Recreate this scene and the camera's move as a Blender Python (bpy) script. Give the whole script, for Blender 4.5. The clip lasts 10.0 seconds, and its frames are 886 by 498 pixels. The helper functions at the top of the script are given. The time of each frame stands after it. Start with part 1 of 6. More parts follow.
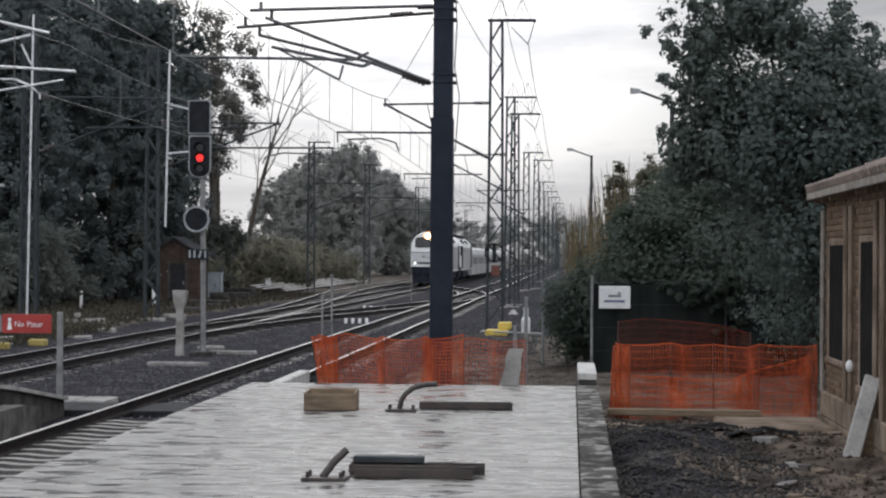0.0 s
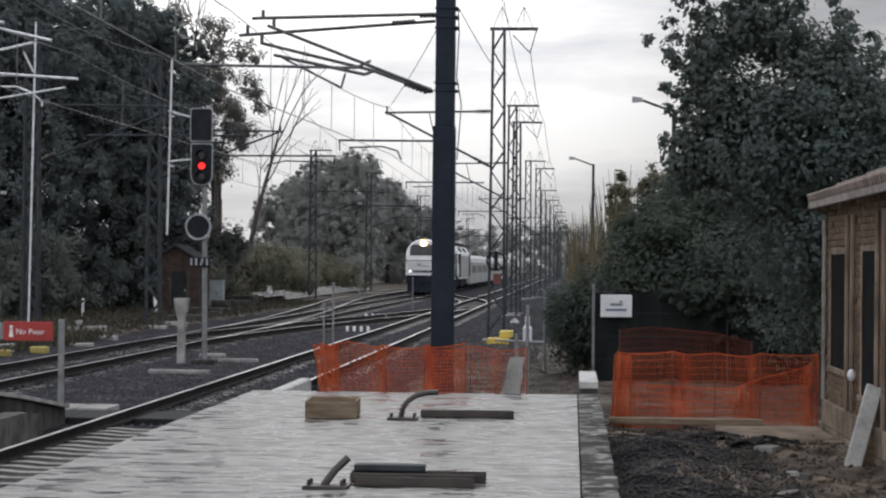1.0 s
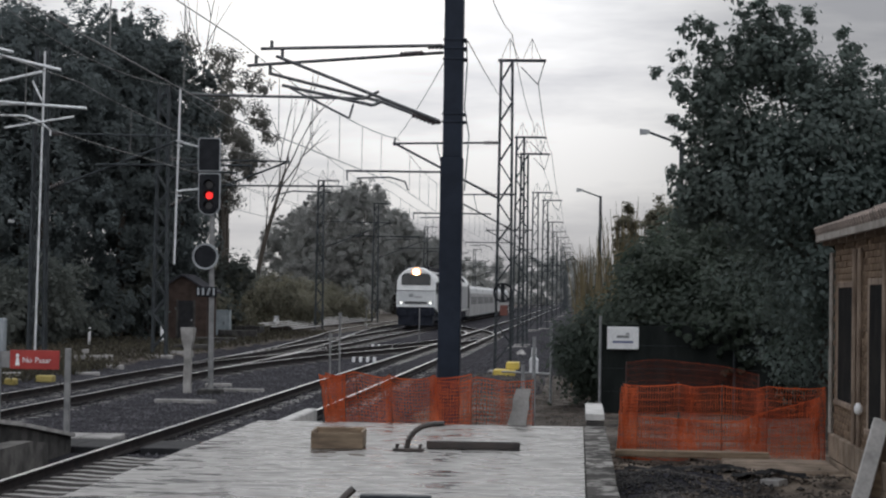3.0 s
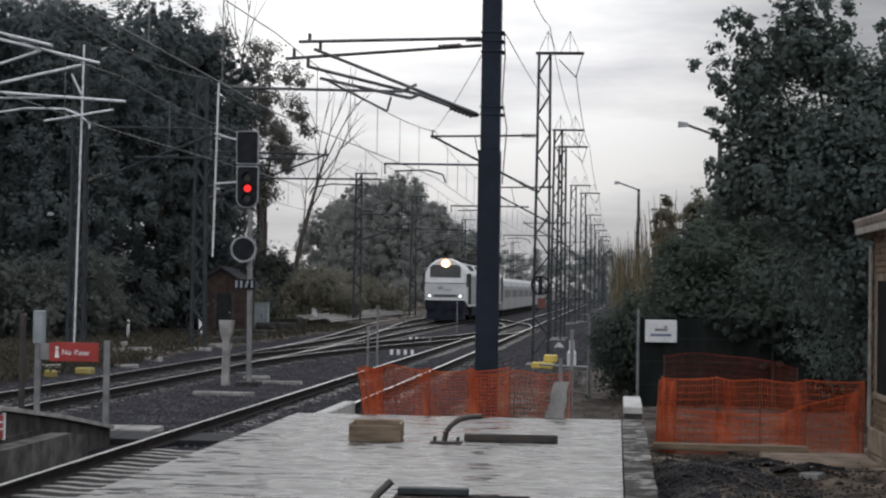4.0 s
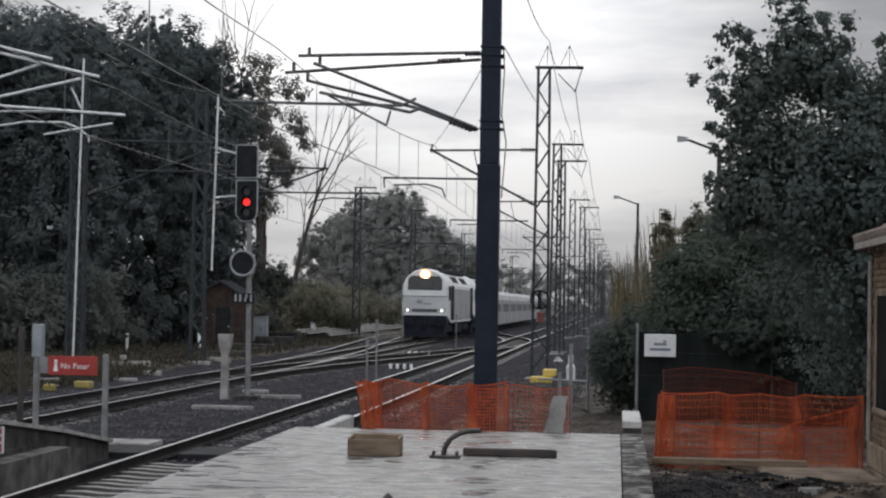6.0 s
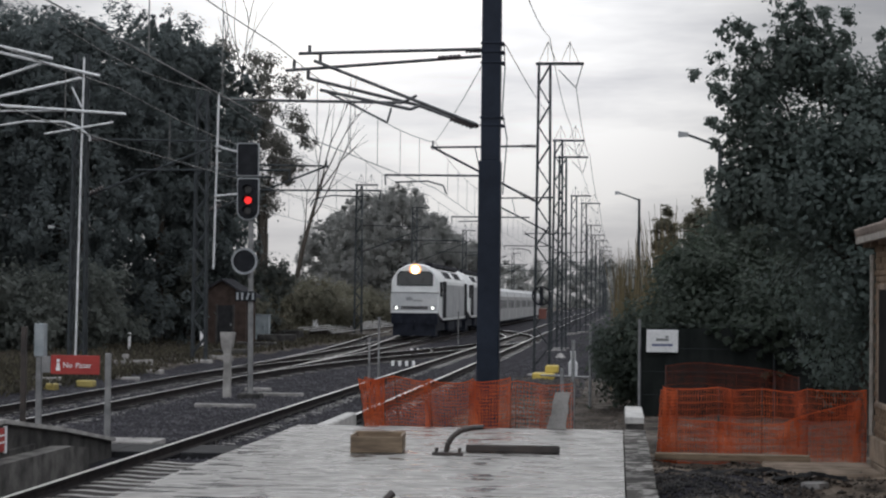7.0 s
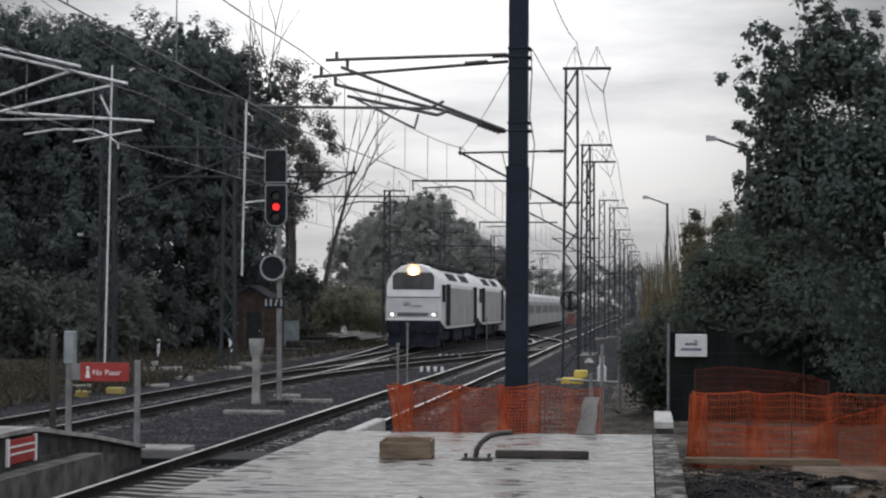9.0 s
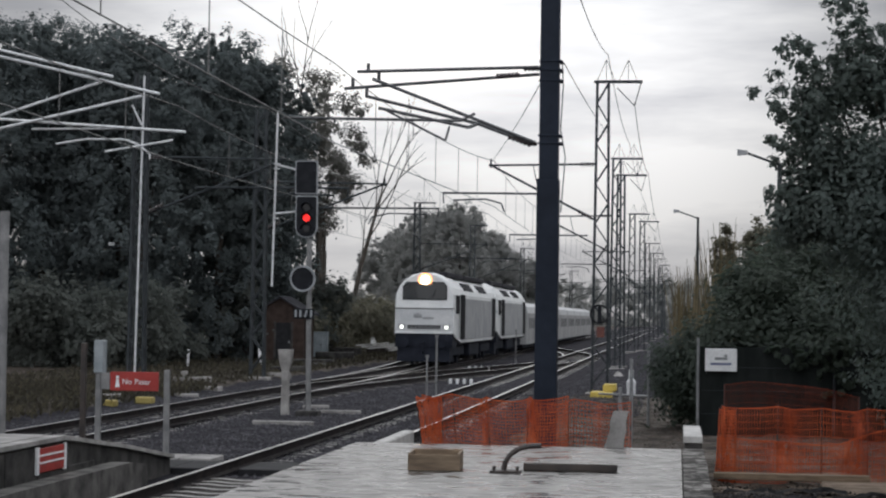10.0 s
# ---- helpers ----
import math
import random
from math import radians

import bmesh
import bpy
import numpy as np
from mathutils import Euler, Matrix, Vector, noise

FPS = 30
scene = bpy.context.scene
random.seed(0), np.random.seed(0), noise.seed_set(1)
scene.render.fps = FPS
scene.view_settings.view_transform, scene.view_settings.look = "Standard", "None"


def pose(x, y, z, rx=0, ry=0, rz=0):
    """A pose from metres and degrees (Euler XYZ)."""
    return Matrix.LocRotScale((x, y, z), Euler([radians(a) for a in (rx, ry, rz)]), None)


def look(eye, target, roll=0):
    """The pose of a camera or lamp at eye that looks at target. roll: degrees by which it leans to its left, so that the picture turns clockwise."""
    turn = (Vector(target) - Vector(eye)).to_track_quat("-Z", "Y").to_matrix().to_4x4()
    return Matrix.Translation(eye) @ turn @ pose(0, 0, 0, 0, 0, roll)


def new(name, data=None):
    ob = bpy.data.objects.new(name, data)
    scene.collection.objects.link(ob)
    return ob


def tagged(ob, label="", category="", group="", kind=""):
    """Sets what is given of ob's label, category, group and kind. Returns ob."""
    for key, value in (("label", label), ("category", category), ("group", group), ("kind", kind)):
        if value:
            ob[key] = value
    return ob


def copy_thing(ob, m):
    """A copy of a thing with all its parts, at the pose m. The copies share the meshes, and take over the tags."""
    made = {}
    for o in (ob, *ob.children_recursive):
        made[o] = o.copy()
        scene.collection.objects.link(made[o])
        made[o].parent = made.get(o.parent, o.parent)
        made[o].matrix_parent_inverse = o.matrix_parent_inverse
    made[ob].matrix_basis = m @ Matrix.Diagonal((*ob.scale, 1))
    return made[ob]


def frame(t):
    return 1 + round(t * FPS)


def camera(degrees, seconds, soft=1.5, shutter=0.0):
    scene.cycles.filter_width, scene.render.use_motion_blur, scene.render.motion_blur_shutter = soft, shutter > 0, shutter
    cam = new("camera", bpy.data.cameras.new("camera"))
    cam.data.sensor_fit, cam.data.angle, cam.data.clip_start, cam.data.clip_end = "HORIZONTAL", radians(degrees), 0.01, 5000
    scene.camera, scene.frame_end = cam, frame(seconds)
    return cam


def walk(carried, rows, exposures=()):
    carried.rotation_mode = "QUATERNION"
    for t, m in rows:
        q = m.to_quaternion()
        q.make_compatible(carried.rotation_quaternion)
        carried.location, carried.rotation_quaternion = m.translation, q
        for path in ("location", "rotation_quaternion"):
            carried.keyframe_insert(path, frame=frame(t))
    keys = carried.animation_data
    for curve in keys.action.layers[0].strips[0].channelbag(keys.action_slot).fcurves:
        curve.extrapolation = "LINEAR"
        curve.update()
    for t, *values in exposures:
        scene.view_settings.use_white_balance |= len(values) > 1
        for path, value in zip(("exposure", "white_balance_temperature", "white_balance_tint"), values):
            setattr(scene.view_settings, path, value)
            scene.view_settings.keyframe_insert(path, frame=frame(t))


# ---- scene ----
EYE = 2.3  # above the rail heads
cam = camera(25.6, 10.0, soft=2.2)
walk(cam, [
    (0.0, pose(0, 0, EYE, 90.238, -0.416, 3.748)),
    (0.5, pose(0, 0, EYE, 90.354, -0.527, 3.796)),
    (1.0, pose(0, 0, EYE, 90.480, -0.535, 3.796)),
    (1.5, pose(0, 0, EYE, 90.747, -0.706, 3.787)),
    (2.0, pose(0, 0, EYE, 91.033, -0.645, 3.791)),
    (2.2, pose(0, 0, EYE, 91.132, -0.645, 3.807)),
    (3.3, pose(0, 0, EYE, 91.410, -0.967, 4.086)),
    (3.4, pose(0, 0, EYE, 91.366, -0.969, 4.285)),
    (3.5, pose(0, 0, EYE, 91.285, -0.976, 4.800)),
    (4.0, pose(0, 0, EYE, 91.162, -0.916, 5.103)),
    (4.5, pose(0, 0, EYE, 91.542, -0.857, 5.104)),
    (5.0, pose(0, 0, EYE, 91.630, -0.895, 5.083)),
    (5.5, pose(0, 0, EYE, 91.567, -1.083, 5.057)),
    (5.7, pose(0, 0, EYE, 91.583, -1.083, 5.068)),
    (6.8, pose(0, 0, EYE, 91.501, -0.637, 5.099)),
    (7.0, pose(0, 0, EYE, 91.484, -0.638, 5.133)),
    (7.5, pose(0, 0, EYE, 91.634, -0.653, 5.122)),
    (8.0, pose(0, 0, EYE, 91.644, -0.279, 5.427)),
    (8.5, pose(0, 0, EYE, 91.695, -0.349, 5.618)),
    (9.0, pose(0, 0, EYE, 91.639, -0.341, 5.964)),
    (9.5, pose(0, 0, EYE, 91.666, -0.611, 6.500)),
    (10.0, pose(0, 0, EYE, 91.989, -0.820, 6.830)),
], [(0.0, 0.18, 6000, 9), (1.0, 0.06, 6000, 9), (2.0, -0.12, 6000, 9), (3.3, -0.13, 6000, 9), (10.0, -0.13, 6000, 9)])

# ---- world and light ----
world = bpy.data.worlds.new("overcast_sky")
scene.world = world
world.use_nodes = True
wn, wl = world.node_tree.nodes, world.node_tree.links
wn.clear()


def wnode(kind, **values):
    n = wn.new(kind)
    for k, v in values.items():
        n.inputs[k].default_value = v
    return n


w_out, w_bg = wn.new("ShaderNodeOutputWorld"), wn.new("ShaderNodeBackground")
w_sky = wn.new("ShaderNodeTexSky")
w_sky.sky_type, w_sky.sun_disc = "NISHITA", False
w_sky.sun_elevation, w_sky.sun_rotation = radians(35), radians(-7)
w_tc, w_map = wn.new("ShaderNodeTexCoord"), wn.new("ShaderNodeMapping")
w_map.inputs["Scale"].default_value = (2.2, 2.2, 12.0)
w_noise = wnode("ShaderNodeTexNoise", Scale=1.6, Detail=6.0, Roughness=0.55)
w_ramp = wn.new("ShaderNodeValToRGB")
w_ramp.color_ramp.elements[0].position, w_ramp.color_ramp.elements[0].color = 0.41, (0.60, 0.585, 0.586, 1)
w_ramp.color_ramp.elements[1].position, w_ramp.color_ramp.elements[1].color = 0.585, (0.975, 0.942, 0.895, 1)
w_sep = wn.new("ShaderNodeSeparateXYZ")
w_grad = wn.new("ShaderNodeValToRGB")  # dimmer towards the horizon, brighter overhead above the view
w_grad.color_ramp.elements[0].position, w_grad.color_ramp.elements[0].color = 0.0, (0.475, 0.463, 0.462, 1)
w_grad.color_ramp.elements[1].position, w_grad.color_ramp.elements[1].color = 0.55, (1.46, 1.49, 1.54, 1)
w_low = w_grad.color_ramp.elements.new(0.055)
w_low.color = (0.695, 0.672, 0.655, 1)
w_mid = w_grad.color_ramp.elements.new(0.12)
w_mid.color = (0.95, 0.925, 0.905, 1)
w_mul = wn.new("ShaderNodeMix")
w_mul.data_type, w_mul.blend_type = "RGBA", "MULTIPLY"
w_mul.inputs["Factor"].default_value = 1.0
w_dot = wn.new("ShaderNodeVectorMath")  # thinner cloud round the hidden sun
w_dot.operation = "DOT_PRODUCT"
w_dot.inputs[1].default_value = Vector((-0.115, 1.0, 0.085)).normalized()
w_glow = wn.new("ShaderNodeMapRange")
w_glow.interpolation_type = "SMOOTHSTEP"
w_glow.inputs["From Min"].default_value, w_glow.inputs["From Max"].default_value = 0.972, 0.9985
w_glow.inputs["To Min"].default_value, w_glow.inputs["To Max"].default_value = 0.67, 1.42
w_back = wn.new("ShaderNodeMapRange")  # brightens the unseen sky behind the camera, added to light the foliage
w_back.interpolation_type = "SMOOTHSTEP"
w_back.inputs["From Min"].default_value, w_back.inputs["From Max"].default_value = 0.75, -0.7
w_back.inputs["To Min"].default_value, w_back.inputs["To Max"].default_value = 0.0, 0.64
w_sum = wn.new("ShaderNodeMath")
w_sum.operation = "ADD"
w_bright = wn.new("ShaderNodeVectorMath")
w_bright.operation = "SCALE"
w_scale = wn.new("ShaderNodeVectorMath")
w_scale.operation = "SCALE"
w_scale.inputs["Scale"].default_value = 0.07
w_mix = wn.new("ShaderNodeMix")
w_mix.data_type = "RGBA"
w_mix.inputs["Factor"].default_value = 0.03
wl.new(w_tc.outputs["Generated"], w_map.inputs["Vector"])
wl.new(w_map.outputs[0], w_noise.inputs["Vector"])
wl.new(w_noise.outputs["Fac"], w_ramp.inputs["Fac"])
wl.new(w_tc.outputs["Generated"], w_sep.inputs[0])
wl.new(w_sep.outputs["Z"], w_grad.inputs["Fac"])
wl.new(w_ramp.outputs[0], w_mul.inputs["A"])
wl.new(w_grad.outputs[0], w_mul.inputs["B"])
wl.new(w_sky.outputs[0], w_scale.inputs[0])
wl.new(w_tc.outputs["Generated"], w_dot.inputs[0])
wl.new(w_dot.outputs["Value"], w_glow.inputs["Value"])
wl.new(w_mul.outputs["Result"], w_bright.inputs[0])
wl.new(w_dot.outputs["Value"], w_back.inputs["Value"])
wl.new(w_glow.outputs[0], w_sum.inputs[0])
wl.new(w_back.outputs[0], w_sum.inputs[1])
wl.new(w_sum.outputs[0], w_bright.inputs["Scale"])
wl.new(w_bright.outputs[0], w_mix.inputs["A"])
wl.new(w_scale.outputs[0], w_mix.inputs["B"])
wl.new(w_mix.outputs["Result"], w_bg.inputs["Color"])
w_bg.inputs["Strength"].default_value = 1.0
wl.new(w_bg.outputs[0], w_out.inputs["Surface"])

sun = new("sun", bpy.data.lights.new("sun", "SUN"))
sun.data.energy, sun.data.angle, sun.data.color = 0.5, radians(40), (1.0, 0.93, 0.84)
sun.matrix_world = look((-12, 100, 70), (0, 0, 0))


# ---- materials ----
def mat(name, c1, c2, rough=0.7, metal=0.0, scale=2.0, fine=30.0, bump=0.25, rnd=0.0, island=False,
        stretch=(1, 1, 1), rough2=None, dist=0.01, detail=5, fac=(0.35, 0.65), spec=0.5, emit=0.0, grain=(0.7, 1.3)):
    m = bpy.data.materials.new(name)
    m.use_nodes = True
    n, l = m.node_tree.nodes, m.node_tree.links
    b = n["Principled BSDF"]
    tc, mp = n.new("ShaderNodeTexCoord"), n.new("ShaderNodeMapping")
    mp.inputs["Scale"].default_value = stretch
    l.new(tc.outputs["Object"], mp.inputs["Vector"])
    big, small = n.new("ShaderNodeTexNoise"), n.new("ShaderNodeTexNoise")
    for t, s, d in ((big, scale, detail), (small, fine, 3)):
        t.inputs["Scale"].default_value, t.inputs["Detail"].default_value = s, d
        l.new(mp.outputs[0], t.inputs["Vector"])
    r = n.new("ShaderNodeValToRGB")
    r.color_ramp.elements[0].position, r.color_ramp.elements[0].color = fac[0], (*c1, 1)
    r.color_ramp.elements[1].position, r.color_ramp.elements[1].color = fac[1], (*c2, 1)
    l.new(big.outputs["Fac"], r.inputs["Fac"])
    rng = n.new("ShaderNodeMapRange")
    rng.inputs["To Min"].default_value, rng.inputs["To Max"].default_value = grain
    l.new(small.outputs["Fac"], rng.inputs["Value"])
    value = rng.outputs[0]
    if rnd:
        src = n.new("ShaderNodeNewGeometry").outputs["Random Per Island"] if island else n.new("ShaderNodeObjectInfo").outputs["Random"]
        rr = n.new("ShaderNodeMapRange")
        rr.inputs["To Min"].default_value, rr.inputs["To Max"].default_value = 1 - rnd, 1 + rnd
        l.new(src, rr.inputs["Value"])
        mu = n.new("ShaderNodeMath")
        mu.operation = "MULTIPLY"
        l.new(rr.outputs[0], mu.inputs[0])
        l.new(value, mu.inputs[1])
        value = mu.outputs[0]
    sc = n.new("ShaderNodeVectorMath")
    sc.operation = "SCALE"
    l.new(r.outputs[0], sc.inputs[0])
    l.new(value, sc.inputs["Scale"])
    l.new(sc.outputs[0], b.inputs["Base Color"])
    b.inputs["Metallic"].default_value = metal
    b.inputs["Specular IOR Level"].default_value = spec
    ro = n.new("ShaderNodeMapRange")
    ro.inputs["From Min"].default_value, ro.inputs["From Max"].default_value = fac
    ro.inputs["To Min"].default_value = rough
    ro.inputs["To Max"].default_value = rough if rough2 is None else rough2
    l.new(big.outputs["Fac"], ro.inputs["Value"])
    l.new(ro.outputs[0], b.inputs["Roughness"])
    if bump:
        bp = n.new("ShaderNodeBump")
        bp.inputs["Strength"].default_value, bp.inputs["Distance"].default_value = bump, dist
        l.new(small.outputs["Fac"], bp.inputs["Height"])
        l.new(bp.outputs[0], b.inputs["Normal"])
    return m


def glow(name, color, strength):
    m = bpy.data.materials.new(name)
    m.use_nodes = True
    b = m.node_tree.nodes["Principled BSDF"]
    b.inputs["Base Color"].default_value = (*color, 1)
    b.inputs["Emission Color"].default_value = (*color, 1)
    b.inputs["Emission Strength"].default_value = strength
    return m


WET_CONCRETE = mat("wet_concrete", (0.066, 0.062, 0.059), (0.19, 0.182, 0.172), 0.13, spec=0.44, grain=(-0.5, 2.5), scale=4.4, fine=9, bump=1.0, stretch=(0.45, 0.85, 1), rough2=0.6, dist=0.017, fac=(0.41, 0.59), detail=13)
CONCRETE = mat("old_concrete", (0.17, 0.163, 0.155), (0.34, 0.325, 0.31), 0.85, scale=2.5, fine=30, bump=0.4, rnd=0.12)
PALE_CONCRETE = mat("pale_concrete", (0.36, 0.35, 0.335), (0.54, 0.525, 0.505), 0.7, scale=3, fine=25, bump=0.3, rnd=0.1)
BALLAST = mat("ballast", (0.017, 0.0165, 0.0205), (0.042, 0.040, 0.047), 0.95, spec=0.08, scale=2.5, fine=22, bump=1.0, dist=0.05)
STONE = mat("ballast_stone", (0.016, 0.0155, 0.0205), (0.066, 0.062, 0.070), 0.7, scale=1.5, fine=30, bump=0.2, rnd=0.5, island=True)
SLEEPER = mat("sleeper_concrete", (0.040, 0.037, 0.035), (0.110, 0.102, 0.096), 0.28, spec=0.5, scale=1.5, fine=25, bump=0.25, rnd=0.25, rough2=0.55)
RAIL_TOP = mat("polished_rail", (0.48, 0.48, 0.49), (0.66, 0.65, 0.64), 0.28, metal=1.0, scale=3, fine=40, bump=0.05)
RAIL_SIDE = mat("rusty_rail", (0.012, 0.011, 0.012), (0.032, 0.026, 0.025), 0.9, spec=0.15, scale=4, fine=40, bump=0.3)
DIRT = mat("brown_dirt", (0.022, 0.018, 0.015), (0.074, 0.058, 0.045), 0.95, spec=0.15, scale=1.6, fine=9, bump=1.0, dist=0.08, rough2=0.6)
DARK_STEEL = mat("dark_painted_steel", (0.006, 0.010, 0.020), (0.013, 0.019, 0.033), 0.6, spec=0.25, scale=3, fine=30, bump=0.12)
LATTICE = mat("lattice_steel", (0.020, 0.025, 0.029), (0.048, 0.054, 0.058), 0.65, spec=0.3, metal=0.1, scale=4, fine=40, bump=0.1)
GALV = mat("galvanised_steel", (0.50, 0.51, 0.52), (0.70, 0.71, 0.72), 0.5, metal=0.35, scale=6, fine=60, bump=0.05)
DULL_GALV = mat("dull_galvanised", (0.17, 0.175, 0.18), (0.29, 0.295, 0.30), 0.55, metal=0.4, scale=6, fine=60, bump=0.08)
WIRE = mat("copper_wire_aged", (0.14, 0.14, 0.14), (0.24, 0.24, 0.23), 0.6, metal=0.3, scale=6, fine=40, bump=0)
INSULATOR = mat("insulator_ceramic", (0.035, 0.028, 0.03), (0.07, 0.055, 0.055), 0.25, scale=6, fine=40, bump=0)
CANT_STEEL = mat("bracket_steel", (0.062, 0.065, 0.068), (0.11, 0.112, 0.115), 0.5, metal=0.5, scale=6, fine=60, bump=0.05)
DARK_CONCRETE = mat("sooty_concrete", (0.022, 0.0215, 0.021), (0.072, 0.068, 0.064), 0.85, spec=0.2, scale=3, fine=25, bump=0.4, rnd=0.1)
TROUGH = mat("trough_concrete", (0.045, 0.043, 0.041), (0.14, 0.132, 0.124), 0.85, spec=0.2, scale=3, fine=25, bump=0.4)
KERB = mat("patchy_kerb", (0.055, 0.051, 0.047), (0.23, 0.22, 0.206), 0.9, spec=0.15, scale=9, fine=40, bump=0.6, rnd=0.45, fac=(0.49, 0.57), dist=0.005, detail=11, stretch=(0.7, 0.6, 1))
YARD = mat("trodden_yard", (0.036, 0.029, 0.024), (0.185, 0.147, 0.114), 0.9, spec=0.12, scale=2.2, fine=14, bump=1.0, dist=0.05, rough2=0.65, detail=9)


# ---- mesh helpers ----
def box(bm, lo, hi, bev=0.0, turn=None):
    made = bmesh.ops.create_cube(bm, size=1)["verts"]
    c = [(a + b) / 2 for a, b in zip(lo, hi)]
    s = [abs(b - a) for a, b in zip(lo, hi)]
    m = Matrix.LocRotScale(c, None, s) if turn is None else Matrix.Translation(c) @ turn @ Matrix.Diagonal((*s, 1))
    bmesh.ops.transform(bm, matrix=m, verts=made)
    if bev:
        edges = list({e for v in made for e in v.link_edges})
        bmesh.ops.bevel(bm, geom=edges, offset=bev, segments=1, affect="EDGES")


def tube(bm, p, q, r, n=6, r2=None):
    p, q = Vector(p), Vector(q)
    d = (q - p).normalized()
    a = d.orthogonal().normalized()
    b = d.cross(a)
    rings = []
    for c, rad in ((p, r), (q, r if r2 is None else r2)):
        rings.append([bm.verts.new(c + (a * math.cos(k * 2 * math.pi / n) + b * math.sin(k * 2 * math.pi / n)) * rad) for k in range(n)])
    for k in range(n):
        bm.faces.new((rings[0][k], rings[0][(k + 1) % n], rings[1][(k + 1) % n], rings[1][k]))
    bm.faces.new(rings[0][::-1])
    bm.faces.new(rings[1])


def pipe(bm, points, r, n=6):
    for p, q in zip(points, points[1:]):
        tube(bm, p, q, r, n)


def disc(bm, c, r, depth, n=20, axis="Y"):
    d = {"X": Vector((1, 0, 0)), "Y": Vector((0, 1, 0)), "Z": Vector((0, 0, 1))}[axis] * depth / 2
    tube(bm, Vector(c) - d, Vector(c) + d, r, n)


def ring(bm, c, r, thick, depth, n=24):
    """A flat ring that faces along Y."""
    c, verts = Vector(c), []
    for k in range(n):
        a = 2 * math.pi * k / n
        u = Vector((math.cos(a), 0, math.sin(a)))
        verts.append([bm.verts.new(c + u * rr + Vector((0, dy, 0))) for rr, dy in
                      ((r, -depth / 2), (r, depth / 2), (r - thick, depth / 2), (r - thick, -depth / 2))])
    for k in range(n):
        p, q = verts[k], verts[(k + 1) % n]
        for j in range(4):
            bm.faces.new((p[j], q[j], q[(j + 1) % 4], p[(j + 1) % 4]))


def loft(bm, sections, cap=True):
    rings = [[bm.verts.new(v) for v in s] for s in sections]
    n = len(rings[0])
    for r0, r1 in zip(rings, rings[1:]):
        for k in range(n):
            bm.faces.new((r0[k], r0[(k + 1) % n], r1[(k + 1) % n], r1[k]))
    if cap:
        bm.faces.new(rings[0][::-1])
        bm.faces.new(rings[-1])


def finish(bm, name, material, smooth=False):
    bmesh.ops.recalc_face_normals(bm, faces=bm.faces)
    me = bpy.data.meshes.new(name)
    bm.to_mesh(me)
    bm.free()
    if smooth:
        me.shade_smooth()
    me.materials.append(material)
    return me


def part(name, bm, material, parent, label="", smooth=False):
    ob = new(name, finish(bm, name, material, smooth))
    ob.parent = parent
    return tagged(ob, label=label)


def solid(name, bm, material, label="", category="", group="", kind="", smooth=False):
    return tagged(new(name, finish(bm, name, material, smooth)), label, category, group, kind)


def thing(name, label, category, at=(0, 0, 0), rz=0.0, group="", kind=""):
    ob = new(name)
    ob.empty_display_size = 0.2
    ob.matrix_basis = pose(*at, 0, 0, rz)
    return tagged(ob, label, category, group, kind)


def raw(name, verts, faces, material):
    me = bpy.data.meshes.new(name)
    me.from_pydata(verts, [], faces)
    me.materials.append(material)
    return me


# ---- ground ----
PLAT_Z, PLAT_L, PLAT_R, PLAT_END = 0.70, -4.0, 0.07, 24.4
T1, T2 = -6.05, -11.82  # track axes
YARD_Z = 0.30


def smoothstep(a, b, x):
    t = min(1.0, max(0.0, (x - a) / (b - a)))
    return t * t * (3 - 2 * t)


def ground_z(x, y):
    z = -0.22
    yard = smoothstep(-0.4, 0.1, x) * (1 - smoothstep(29, 44, y))
    z += (YARD_Z + 0.22) * yard
    z += 0.16 * smoothstep(-14.0, -16.0, x)
    z += 0.14 * smoothstep(-4.2, -2.8, x) * (1 - yard)
    z += 0.16 * smoothstep(0.35, 0.8, x) * (1 - smoothstep(0.9, 1.6, x)) * smoothstep(14.5, 18, y) * (1 - smoothstep(20.5, 22.8, y))  # gravel heap
    rough = 0.0
    if yard > 0.3 or x < -15:
        rough = 0.11 if x > 0.3 else 0.07
    elif -3.6 < x < 0.5:
        rough = 0.06
    return z + rough * (noise.noise((x * 0.9, y * 0.9, 0)) + 0.6 * noise.noise((x * 3.1, y * 3.1, 4))) + 0.008 * noise.noise((x * 6, y * 6, 1))


def axis_steps(near, far, steps):
    out, v = list(near), near[-1]
    for limit, step in steps:
        while v < limit:
            v += step
            out.append(v)
    return out


